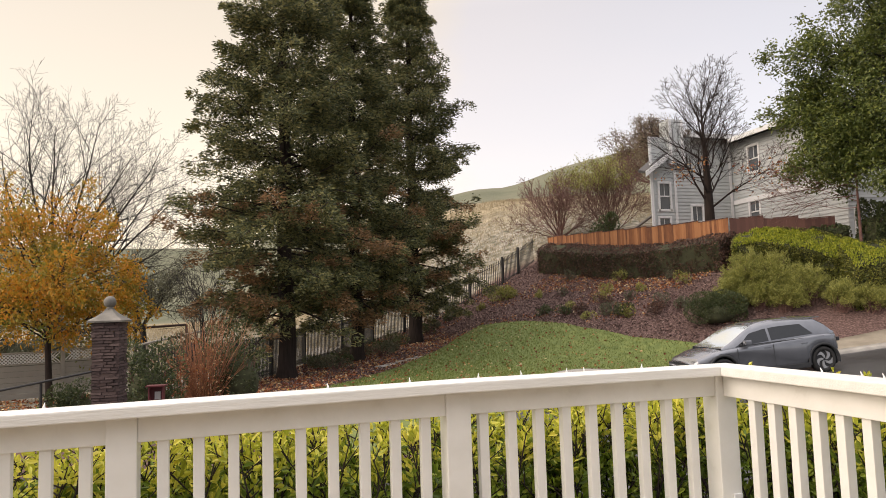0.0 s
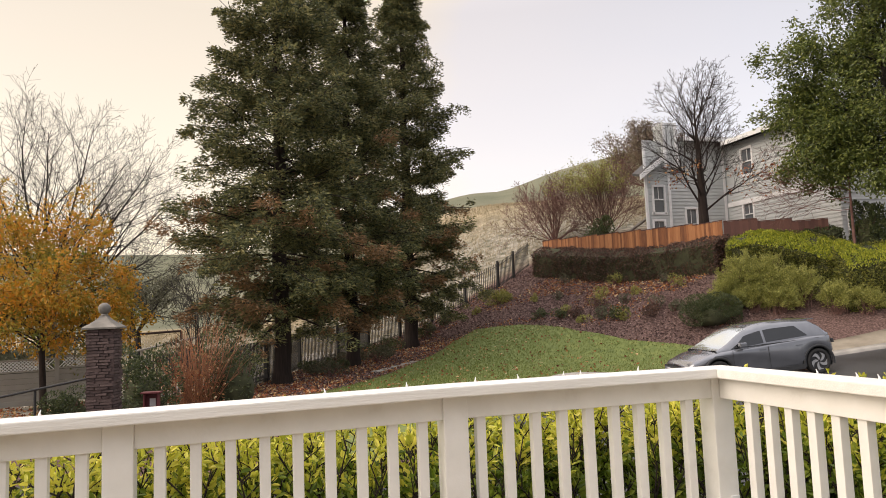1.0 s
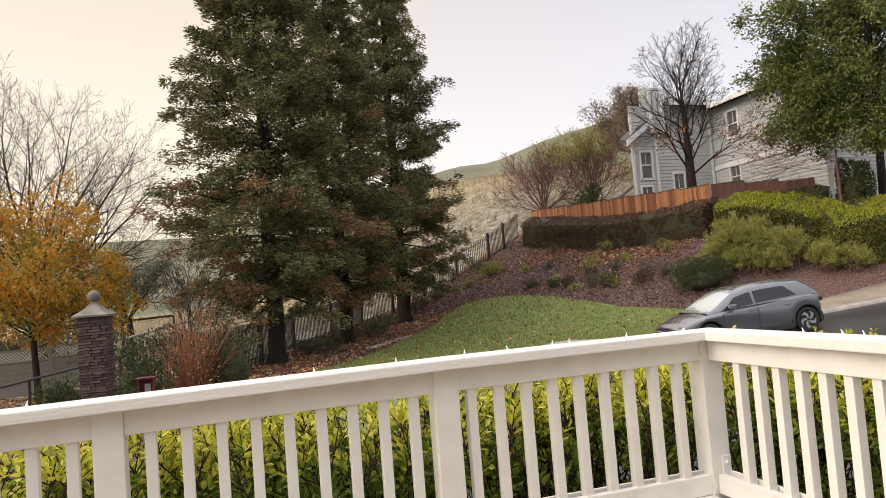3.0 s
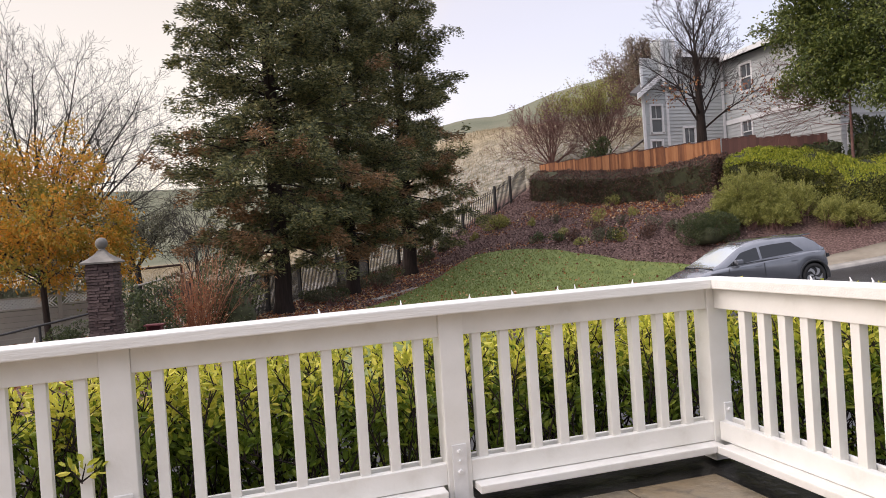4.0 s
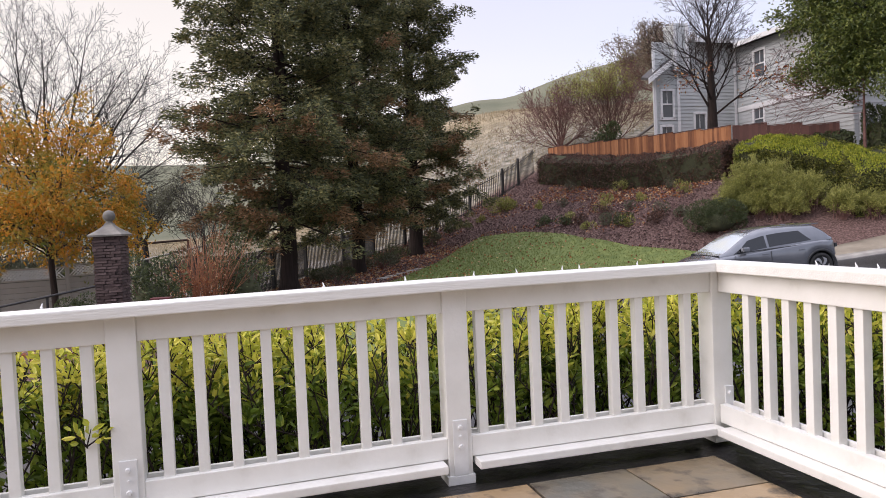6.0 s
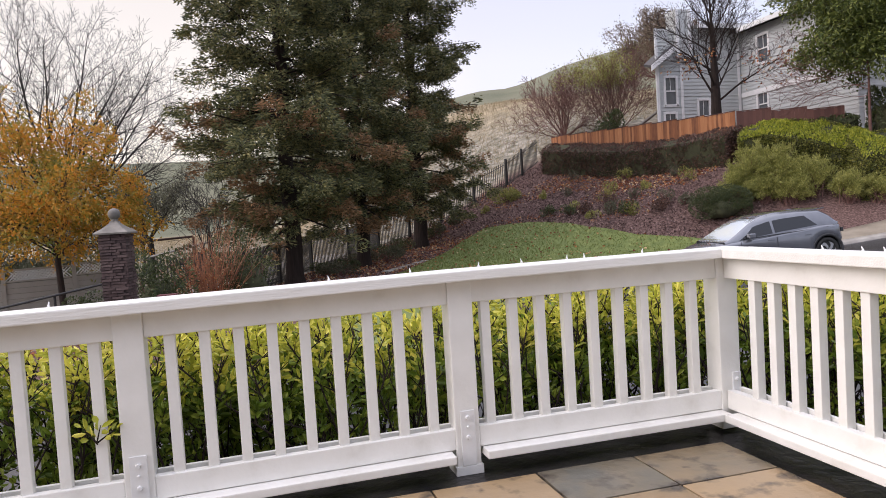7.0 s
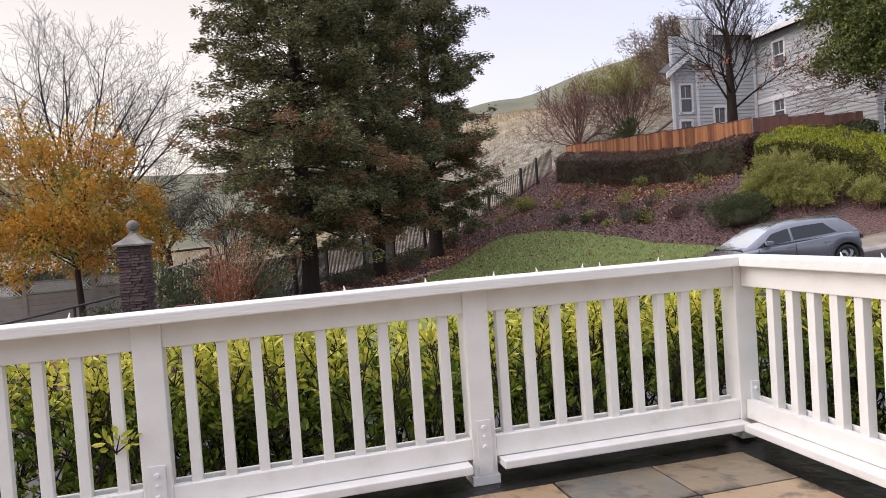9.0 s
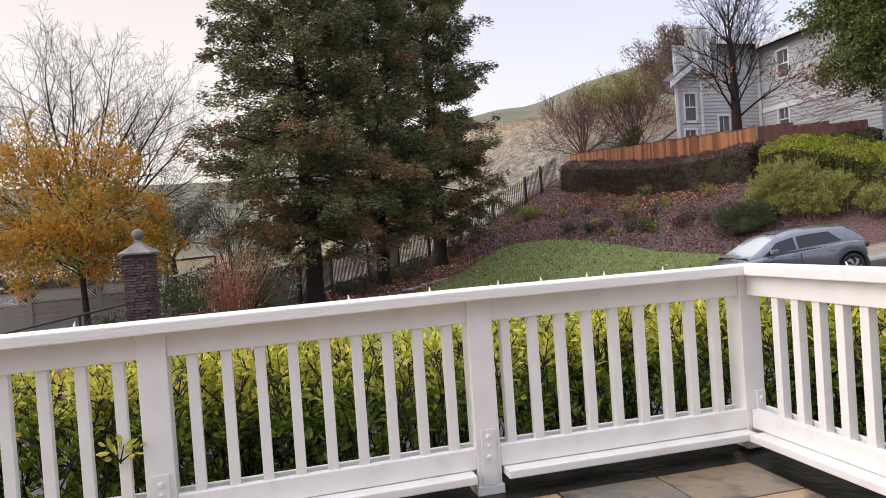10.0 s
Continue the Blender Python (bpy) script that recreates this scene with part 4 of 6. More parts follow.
def street_tree():
    """A straight leader with ascending limbs all the way up."""
    tall, base = topped(22.0, 29.4, 13.0), 1.8
    rng = np.random.default_rng(61)
    limbs, a = [((-0.1, 0, tall - 3.4), (-0.05, 0, 1), 3.2)], 0.3
    for k in range(19):
        f = k / 18
        a += 2.4 + rng.normal(0, 0.2)
        t = 1.12 - 0.72 * f + rng.normal(0, 0.08)
        limbs.append(((-0.1 * f, 0, base + 0.4 + (tall - base - 3.2) * f), (math.sin(a) * math.sin(t), math.cos(a) * math.sin(t), math.cos(t)), (4.0 - 1.5 * f) * rng.uniform(0.85, 1.1)))
    tree, tips = grown_tree("bare_tree", on(22.0, 29.4), limbs, 61, "leafless street tree keeping a few orange leaves", trunk=[(0, 0, -0.2, 0.36), (0, 0, 0.4, 0.29), (0, 0, base + 1, 0.21), (-0.05, 0, tall * 0.6, 0.10), (-0.1, 0, tall - 3.2, 0.06)], plan=(9, 5, 4), material=BARK_DARK, radius=0.06, rise=0.06, wobble=0.08, twig=0.0065, angle=(0.4, 0.85))
    low = [q for q in tips if q[0].z < 4.2][::4][:150]
    c, d = leaf_cloud(low, rng, 7, 0.17)
    cards("clinging_leaves", c, d, 0.14, 0.09, LITTER, tree, "orange leaves clinging to low twigs", seed=10)


orange_tree()
evergreen()
scrub_oak()
big_bare_tree()
street_tree()
rng = np.random.default_rng(9)
grown_tree("crape_myrtle", on(20.2, 42.5), fan_limbs(71, 26, (0, 0, 0.1), (0.15, 1.15), (3.3, 4.2)), 71, "vase-shaped leafless shrub tree with reddish twigs", plan=(8, 5, 3), radius=0.042, material=BARK_BROWN, twig=0.008, rise=0.03, angle=(0.35, 0.8))
tree, tips = grown_tree("crape_myrtle", on(22.6, 40.2), fan_limbs(72, 22, (0, 0, 0.1), (0.1, 1.05), (3.4, 4.5)), 72, "leafless shrub tree with yellow-green leaves at the top", plan=(8, 5, 3), radius=0.042, material=BARK_BROWN, twig=0.008, rise=0.03, angle=(0.35, 0.8))
high = [q for q in tips if q[0].z > 2.9 and q[0].x < 0.3]
c, d = leaf_cloud(high, rng, 4, 0.16)
cards("top_leaves", c, d, 0.12, 0.06, YELLOW_LEAF, tree, "yellow-green leaves", seed=11)
grown_tree("thicket_tree", on(-1.6, 30.5), fan_limbs(81, 8, (0, 0, 0.4), (0.1, 1.0), (2.6, 3.9)), 81, "thin grey leafless thicket tree by the trail", plan=(8, 5, 3), radius=0.045, twig=0.007)
tall = topped(30.4, 46.5, 14.6)
tree, tips = grown_tree("brown_oak", on(30.4, 46.5), fan_limbs(73, 18, (0, 0, tall - 4.3), (0.1, 1.5), (3.2, 4.4)), 73, "brown twiggy oak behind the grey house", trunk=[(0, 0, -0.3, 0.3), (0, 0, tall - 4.2, 0.2)], plan=(8, 5, 3), radius=0.07, material=BARK_BROWN, twig=0.011)
c, d = leaf_cloud(tips, rng, 7, 0.22)
cards("crown", c, d, 0.15, 0.07, OAK_LEAF, tree, "sparse brown leaves", seed=12)

# low leafless branches reaching across the house front
reach = [((0, 0, 2.2 + 0.25 * k), (-0.69 + 0.1 * (k % 3 - 1), 0.73, 0.12 + 0.12 * (k % 2)), 3.0 + 0.35 * (k % 3)) for k in range(6)]
grown_tree("bare_sapling", on(23.6, 22.3), reach, 88, "small leafless tree with reddish twigs before the house", trunk=[(0, 0, -0.2, 0.07), (0, 0, 1.5, 0.06), (0, 0, 3.6, 0.03)], plan=(8, 5), radius=0.022, material=BARK_BROWN, twig=0.006, rise=0.0, wobble=0.12)

# ---- hedges and shrubs on the bank ----
hedge_run("dormant_hedge", (17.1, 38.2), (19.95, 25.6), 1.1, 1.35, 20000, 0.10, BROWN_LEAF, "clipped dormant hedge with dark brown leaves along the fence", 1, lump=0.10)
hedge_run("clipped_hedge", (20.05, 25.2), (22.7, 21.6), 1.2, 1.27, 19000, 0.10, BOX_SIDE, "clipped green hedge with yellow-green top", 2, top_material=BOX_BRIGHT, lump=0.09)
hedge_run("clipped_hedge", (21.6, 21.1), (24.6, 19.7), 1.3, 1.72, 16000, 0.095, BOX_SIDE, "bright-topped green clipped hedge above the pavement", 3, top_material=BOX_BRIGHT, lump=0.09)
shrub("low_clipped_bush", on(17.2, 22.95), (1.2, 0.95, 1.02), 14000, 0.062, DARK_LEAF, "low rounded dark green bush on the mulch", 4, lumps=12)
hedge_run("box_hedge", (23.1, 24.6), (23.5, 22.9), 0.8, 1.0, 1800, 0.11, DARK_LEAF, "dark clipped hedge against the house wall", 6)
OLIVES = [(18.95, 23.3, 1.0, 1.75), (19.7, 22.75, 1.05, 1.7), (18.35, 23.35, 0.8, 1.05), (20.35, 21.85, 0.95, 1.4), (19.5, 22.1, 0.85, 1.05), (21.0, 20.85, 0.7, 1.05), (21.7, 20.25, 0.6, 0.95), (18.95, 22.65, 0.75, 0.85)]
for i, (x, y, wide, tall) in enumerate(OLIVES):
    feather_shrub(on(x, y), wide, tall, 500 + i, "tall olive-green shrub with feathery foliage" if tall > 1.5 else "low spreading olive-green shrub on the bank")
shrub("columnar_shrub", on(24.35, 22.3), (0.75, 0.75, 2.3), 4800, 0.13, DARK_LEAF, "tall dark green shrub by the house window", 5)
shrub("dark_shrub", on(-2.0, 16.9), (0.85, 0.8, 1.75), 4200, 0.085, DARK_LEAF, "dark green shrub beside the stone pillar", 6)
shrub("dark_shrub", on(-0.1, 18.4), (0.9, 0.8, 1.9), 4200, 0.085, DARK_LEAF, "dark green shrub behind the red-twigged bush", 7)
shrub("green_shrub", on(-3.9, 19.3), (0.75, 0.6, 0.85), 2500, 0.075, DARK_LEAF, "low green shrub near the handrail", 8)
shrub("yellow_shrub", on(13.6, 36.2), (0.9, 0.7, 0.7), 1600, 0.12, YELLOW_LEAF, "low yellow-green shrub by the iron fence", 9, core=False)
shrub("dark_shrub", on(21.2, 38.4), (0.8, 0.7, 1.7), 2600, 0.13, DARK_LEAF, "dark evergreen shrub behind the wooden fence", 10)


def red_twig_bush():
    rng = np.random.default_rng(12)
    s = thing("red_twig_bush", "bush of upright bare orange-red twigs", "shrub", at=on(-0.95, 17.9))
    verts, faces = [], []
    for i in range(135):
        a, lean = rng.uniform(0, 2 * math.pi), rng.uniform(0.05, 0.75)
        p = Vector((rng.normal(0, 0.14), rng.normal(0, 0.14), -0.05))
        d = Vector((math.sin(a) * lean, math.cos(a) * lean, 1)).normalized()
        L = rng.uniform(1.2, 2.5) * (1.15 if a < math.pi else 0.9)
        pts = [p.copy()]
        for k in range(4):
            d = (d + Vector(rng.normal(0, 0.07, 3))).normalized()
            p = p + d * L / 4
            pts.append(p.copy())
        tube(verts, faces, pts, [0.010, 0.009, 0.007, 0.005, 0.002], 3)
        for k in (2, 3):
            e = (d + Vector(rng.normal(0, 0.35, 3))).normalized()
            tube(verts, faces, [pts[k], pts[k] + e * L * 0.25], [0.005, 0.002], 3)
    raw("twig_tangle", verts, faces, TWIG_RED, s)
    p, v = mound_points(rng, 1500, 0.8, 0.7, 1.5)
    cards("dead_leaves", p, v, 0.07, 0.035, LITTER, s, "rust-brown dead leaves low in the bush", seed=13)


red_twig_bush()
for i, (x, y, k) in enumerate([(-8.2, 29.5, 1.3), (-10.4, 28.0, 1.5), (-6.2, 29.0, 1.0), (-12.5, 27.5, 1.6), (-1.8, 29.5, 0.7)]):
    shrub("field_brush", on(x, y), (1.5 * k, 1.2 * k, 1.9 * k), 3200, 0.15, GREY_LEAF, "grey-green brush in the dry field", 400 + i, core=True, group="field brush")

# small tufts planted over the bank, and grey ground cover under the redwoods
TUFTS = [(17.9, 33.9), (17.8, 31.0), (19.1, 32.1), (19.2, 29.4), (17.9, 26.1), (16.0, 27.1), (13.9, 27.0), (15.6, 28.8), (15.5, 32.6), (14.3, 29.3), (12.4, 36.2), (18.4, 27.6), (16.5, 30.0), (14.8, 34.0), (16.8, 34.6), (17.0, 28.0), (15.0, 25.6), (16.3, 25.3)]
for i, (x, y) in enumerate(TUFTS):
    k = 0.75 + 0.5 * ((i * 37) % 10) / 10
    shrub("bank_tuft", on(x, y), (0.34 * k, 0.34 * k, 0.5 * k), 260, 0.13, (OLIVE_LEAF, YELLOW_LEAF, GREY_LEAF)[i % 3], ("small olive tuft on the mulch", "small yellow-green tuft on the mulch", "small grey-green tuft on the mulch")[i % 3], 100 + i, core=False, group="tufts on the bank", category="tuft", lumps=4, wide=0.25)
COVER = [(2.9, 27.4), (3.6, 27.9), (4.9, 30.3), (5.7, 31.2), (6.4, 31.6), (6.9, 33.0), (5.6, 29.4), (2.6, 28.2), (3.3, 26.4), (9.1, 35.2), (9.7, 36.3), (10.7, 36.8), (7.0, 34.9), (-0.4, 23.2), (4.0, 30.4)]
for i, (x, y) in enumerate(COVER):
    k = 0.8 + 0.5 * ((i * 53) % 10) / 10
    shrub("ground_cover", on(x, y), (0.62 * k, 0.55 * k, 0.5 * k), 700, 0.10, (GREY_LEAF, DARK_LEAF)[i % 2], ("low grey-green bush under the redwoods", "low dark green bush under the redwoods")[i % 2], 200 + i, core=False, group="ground cover under the redwoods", lumps=5, wide=0.35)
LOWROW = [(13.2, 28.3), (13.5, 27.6), (13.9, 26.0), (14.4, 25.3), (15.3, 24.4), (16.1, 24.0), (13.0, 30.2), (14.5, 27.0)]
for i, (x, y) in enumerate(LOWROW):
    shrub("bank_shrub", on(x + 0.6, y + 0.6), (0.5, 0.45, 0.48), 520, 0.09, (DARK_LEAF, BROWN_LEAF, GREY_LEAF)[i % 3], ("low dark green shrub above the lawn", "low brown dormant shrub above the lawn", "low grey-green shrub above the lawn")[i % 3], 300 + i, core=False, group="low shrubs above the lawn", lumps=5)


# ---- pillar ----
def stone_pillar():
    w = 0.222
    p = thing("stone_pillar", "reddish-brown split-stone gate pillar with a cast stone ball finial", "pillar", at=(-2.29, 13.95, height(-2.29, 13.95)), turn=-9)
    top = 1.185 - height(-2.29, 13.95)
    part("core", boxed(-w + 0.02, w - 0.02, -w + 0.02, w - 0.02, -0.1, top), MORTAR, p)
    bm = bmesh.new()
    rows = [(0.29, 0.0), (0.295, 0.03), (0.275, 0.045), (0.19, 0.10), (0.11, 0.165), (0.075, 0.205), (0.065, 0.235), (0.0, 0.235)]
    for (a, z0), (c, z1) in zip(rows, rows[1:]):
        q = [bm.verts.new((sx * a, sy * a, top + z0)) for sx, sy in ((-1, -1), (1, -1), (1, 1), (-1, 1))]
        r = [bm.verts.new((sx * c, sy * c, top + z1)) for sx, sy in ((-1, -1), (1, -1), (1, 1), (-1, 1))] if c > 0 else None
        if r:
            for i in range(4):
                bm.faces.new((q[i], q[(i + 1) % 4], r[(i + 1) % 4], r[i]))
        else:
            bm.faces.new(q)
    q = [bm.verts.new((sx * 0.29, sy * 0.29, top)) for sx, sy in ((-1, -1), (-1, 1), (1, 1), (1, -1))]
    bm.faces.new(q)
    bmesh.ops.remove_doubles(bm, verts=bm.verts, dist=0.0005)
    part("cap", bm, CAST, p, "grey cast stone cap with a flared edge")
    bm = bmesh.new()
    bmesh.ops.create_uvsphere(bm, u_segments=24, v_segments=16, radius=0.106, matrix=Matrix.Translation((0, 0, top + 0.362)))
    bmesh.ops.create_cone(bm, cap_ends=True, segments=20, radius1=0.07, radius2=0.05, depth=0.05, matrix=Matrix.Translation((0, 0, top + 0.25)))
    part("ball", bm, CAST, p, "grey stone ball finial", smooth=True)
    meshes = []
    for k in range(6):
        L, rng = (0.14, 0.20, 0.25, 0.17, 0.22, 0.29)[k], random.Random(k)
        bm = boxed(-L / 2, L / 2, -0.035, 0.035, -0.024, 0.024, bevel=0.006)
        for v in bm.verts:
            v.co += Vector((rng.uniform(-0.003, 0.003), rng.uniform(-0.008, 0.008), rng.uniform(-0.003, 0.003)))
        me = bpy.data.meshes.new("stone_block")
        bm.to_mesh(me)
        bm.free()
        me.materials.append(STONE)
        meshes.append((L, me))
    rng = random.Random(4)
    z = top - 0.03
    while z > 0.75:
        for side in range(4):
            if side == 2:
                continue
            x = -w
            while x < w - 0.02:
                room = w - x
                fit = [m for m in meshes if m[0] <= room + 0.02]
                if not fit:
                    break
                L, me = rng.choice(fit)
                ob = new("stone_block", me)
                ob.parent = p
                ob.matrix_basis = Matrix.Rotation(side * math.pi / 2, 4, "Z") @ Matrix.Translation((x + L / 2, -w + 0.028 - rng.uniform(0, 0.010), z))
                x += L + 0.004
        z -= 0.0525


stone_pillar()


# ---- iron fence, field fence, gate, lattice fence ----
IRON_LINE = [(-2.6, 20.6), (-1.4, 22.1), (-0.16, 23.7), (1.0, 26.3), (2.4, 29.2), (4.3, 31.9), (6.3, 35.4), (8.3, 37.0), (10.4, 38.1), (12.6, 38.7), (14.75, 39.0), (16.0, 39.6), (17.4, 40.4)]


def iron_fence():
    picket = boxed(-0.014, 0.014, -0.014, 0.014, 0.06, 1.5)
    pm = bpy.data.meshes.new("picket")
    picket.to_mesh(pm)
    picket.free()
    pm.materials.append(IRON)
    for i, (a, c) in enumerate(zip(IRON_LINE, IRON_LINE[1:])):
        za, zc = height(*a), height(*c)
        L = math.hypot(c[0] - a[0], c[1] - a[1])
        f = thing("iron_fence_panel", "black iron fence panel with thin pickets", "fence", "iron fence panels", at=(a[0], a[1], za), turn=math.degrees(math.atan2(c[1] - a[1], c[0] - a[0])))
        slope = (zc - za) / L
        for z in (0.16, 1.32):
            bm = boxed(0, L, -0.014, 0.014, z - 0.018, z + 0.018)
            for v in bm.verts:
                v.co.z += slope * v.co.x
            part("rail", bm, IRON, f)
        part("post", boxed(-0.055, 0.055, -0.055, 0.055, -0.1, 1.62, bevel=0.006), IRON, f)
        n = int(L / 0.115)
        for k in range(1, n):
            x = L * k / n
            ob = new("picket", pm)
            ob.parent = f
            ob.location = (x, 0, slope * x)


iron_fence()


def lattice_fence():
    """Beige panel fence with a lattice top."""
    a, c = Vector((-11.0, 23.2, 0)), Vector((-3.6, 25.6, 0))
    along = (c - a).normalized()
    turn = math.degrees(math.atan2(along.y, along.x))
    base = -1.25
    step = (c - a).length / 4
    for i in range(4):
        p = a + along * (step * i)
        f = thing("lattice_fence_panel", "beige panel fence with a lattice strip on top", "fence", "beige fence panels", at=(p.x, p.y, base + 0.055 * i), turn=turn)
        part("post", boxed(-0.06, 0.06, -0.06, 0.06, -0.2, 1.5, bevel=0.008), BEIGE, f)
        for k in range(6):
            z = 0.05 + k * 0.168
            part("board", boxed(0.06, step - 0.06, -0.012, 0.012, z, z + 0.162, bevel=0.004), BEIGE, f)
        part("rail", boxed(0.06, step - 0.06, -0.03, 0.03, 1.07, 1.12, bevel=0.005), BEIGE, f)
        part("rail", boxed(0.06, step - 0.06, -0.03, 0.03, 1.42, 1.47, bevel=0.005), BEIGE, f)
        verts, faces = [], []
        n = int(step / 0.1)
        for k in range(-3, n):
            for sgn, y in ((1, -0.006), (-1, 0.006)):
                x0 = 0.06 + k * 0.1 + (0 if sgn > 0 else 0.3)
                x1 = x0 + sgn * 0.3
                lo, hi = min(x0, x1), max(x0, x1)
                if lo < 0.06 or hi > step - 0.06:
                    continue
                tube(verts, faces, [Vector((x0, y, 1.12)), Vector((x1, y, 1.42))], [0.016, 0.016], 4)
        raw("lattice", verts, faces, TRIM, f, "pale diagonal lattice")


lattice_fence()


def pipe_rail(name, label, points, r, posts, material, category, post_down=1.0):
    t = thing(name, label, category, at=points[0])
    o = Vector(points[0])
    v, f = [], []
    tube(v, f, [Vector(p) - o for p in points], [r] * len(points), 8)
    raw("top_bar", v, f, material, t, smooth=True)
    for p in posts:
        v, f = [], []
        q = Vector(p) - o
        tube(v, f, [q - Vector((0, 0, post_down)), q], [r * 1.1, r * 1.1], 8)
        raw("post", v, f, material, t, smooth=True)
    return t


pipe_rail("stair_handrail", "dark sloping metal handrail on two posts", [(-7.4, 17.9, -0.62), (-5.26, 18.32, -0.28), (-3.43, 18.75, 0.02), (-2.4, 19.0, 0.2)], 0.028, [(-4.49, 18.53, -0.15), (-6.2, 18.15, -0.43), (-2.6, 18.95, 0.16)], IRON, "handrail", 1.05)
pipe_rail("field_gate", "rusty brown pipe gate in the dry field", [(-8.0, 33.5, 0.80), (-4.68, 33.74, 0.84), (-2.41, 33.98, 0.93)], 0.05, [(-2.41, 33.98, 0.93), (-4.5, 33.76, 0.85), (-7.8, 33.5, 0.8)], RUST, "gate", 1.5)
pipe_rail("trail_rail", "pale wooden rail along the trail", [(-4.3, 29.7, 0.15), (-3.97, 29.8, 0.22), (-1.6, 32.4, 0.66), (-0.3, 34.1, 0.8)], 0.045, [(-3.6, 30.2, 0.28), (-1.6, 32.4, 0.66)], BEIGE, "rail", 1.4)


def little_box():
    b = thing("notice_box", "small maroon wooden box with a white notice on a post", "notice box", at=on(-1.61, 14.95), turn=-8)
    k = -0.07 - height(-1.61, 14.95)
    part("post", boxed(-0.045, 0.045, -0.045, 0.045, -0.1, k - 0.32, bevel=0.004), MAROON, b)
    part("back", boxed(-0.14, 0.14, 0.06, 0.08, k - 0.32, k - 0.02), MAROON, b)
    for x in (-0.14, 0.115):
        part("side", boxed(x, x + 0.025, -0.08, 0.06, k - 0.32, k - 0.02, bevel=0.003), MAROON, b)
    part("floor", boxed(-0.15, 0.15, -0.09, 0.08, k - 0.35, k - 0.322, bevel=0.003), MAROON, b)
    part("lid", boxed(-0.18, 0.18, -0.12, 0.11, k - 0.018, k + 0.012, bevel=0.004), MAROON, b)
    part("notice", boxed(-0.05, 0.06, 0.048, 0.058, k - 0.27, k - 0.12), TRIM, b, "white paper notice")


little_box()


def wood_fence():
    """Cedar boards behind the dormant hedge, then an older dark run."""
    def run(a, c, za, zc, tall, material, label, sections, group):
        L = math.hypot(c[0] - a[0], c[1] - a[1])
        turn = math.degrees(math.atan2(c[1] - a[1], c[0] - a[0]))
        bm = boxed(-0.066, 0.066, -0.009, 0.009, -tall, 0, bevel=0.003)
        me = bpy.data.meshes.new("board")
        bm.to_mesh(me)
        bm.free()
        me.materials.append(material)
        for i in range(sections):
            t0, t1 = i / sections, (i + 1) / sections
            x, y, z = a[0] + (c[0] - a[0]) * t0, a[1] + (c[1] - a[1]) * t0, za + (zc - za) * t0
            f = thing("wooden_fence_panel", label, "fence", group, at=(x, y, z), turn=turn)
            w = L / sections
            part("post", boxed(-0.05, 0.05, 0.02, 0.11, -tall, 0.05, bevel=0.006), CEDAR_DARK, f)
            part("cap_rail", boxed(0.0, w, -0.03, 0.03, 0.002, 0.03, bevel=0.003), CEDAR_DARK, f)
            n = math.ceil(w / 0.134)
            for k in range(n):
                ob = new("board", me)
                ob.parent = f
                ob.location = (w * (k + 0.5) / n, 0, -0.012 * ((k * 7) % 3) / 2)
    run((18.0, 39.6), (20.75, 26.5), 5.42, 4.82, 1.7, CEDAR, "new orange cedar board fence panel", 8, "cedar fence panels")
    run((20.8, 26.4), (23.45, 23.35), 4.84, 4.42, 1.6, CEDAR_DARK, "aged dark brown board fence panel", 3, "aged fence panels")


wood_fence()


# ---- grey house ----
GLASS = bpy.data.materials.new("window_glass")
GLASS.use_nodes = True
gb = GLASS.node_tree.nodes["Principled BSDF"]
gb.inputs["Base Color"].default_value = (0.10, 0.11, 0.12, 1)
gb.inputs["Roughness"].default_value, gb.inputs["Specular IOR Level"].default_value = 0.06, 0.9


def siding(name, a, c, z0, z1, house, exposure=0.17, holes=()):
    """A wall of lapped boards from a to c; the outside lies to the right of that way."""
    a, c = Vector(a), Vector(c)
    L, d = (c - a).length, (c - a).normalized()
    out = Vector((d.y, -d.x))
    bm = bmesh.new()
    m = Matrix(((d.x, -out.x, 0, a.x), (d.y, -out.y, 0, a.y), (0, 0, 1, 0), (0, 0, 0, 1)))
    box(bm, 0, L, 0.06, 0.12, z0, z1, m=m)
    wall = part(name, bm, SIDING, house)
    n = int(math.ceil((z1 - z0) / exposure))
    for i in range(n):
        lo, hi = z0 + i * exposure, min(z1, z0 + (i + 1) * exposure)
        spans = [(0.0, L)]
        for h0, h1, g0, g1 in holes:
            if hi > g0 + 0.02 and lo < g1 - 0.02:
                spans = [s for q in spans for s in ((q[0], min(q[1], h0)), (max(q[0], h1), q[1])) if s[1] - s[0] > 0.01]
        for s0, s1 in spans:
            verts, faces = [], []
            for u in (s0, s1):
                for o, z in ((0.03, lo), (0.004, hi), (-0.05, hi), (-0.05, lo)):
                    p = a + d * u + out * o
                    verts.append((p.x, p.y, z))
            for j in range(4):
                faces.append((j, 4 + j, 4 + (j + 1) % 4, (j + 1) % 4))
            faces += [(0, 1, 2, 3), (7, 6, 5, 4)]
            raw("siding_board", verts, faces, SIDING, wall)
    return wall


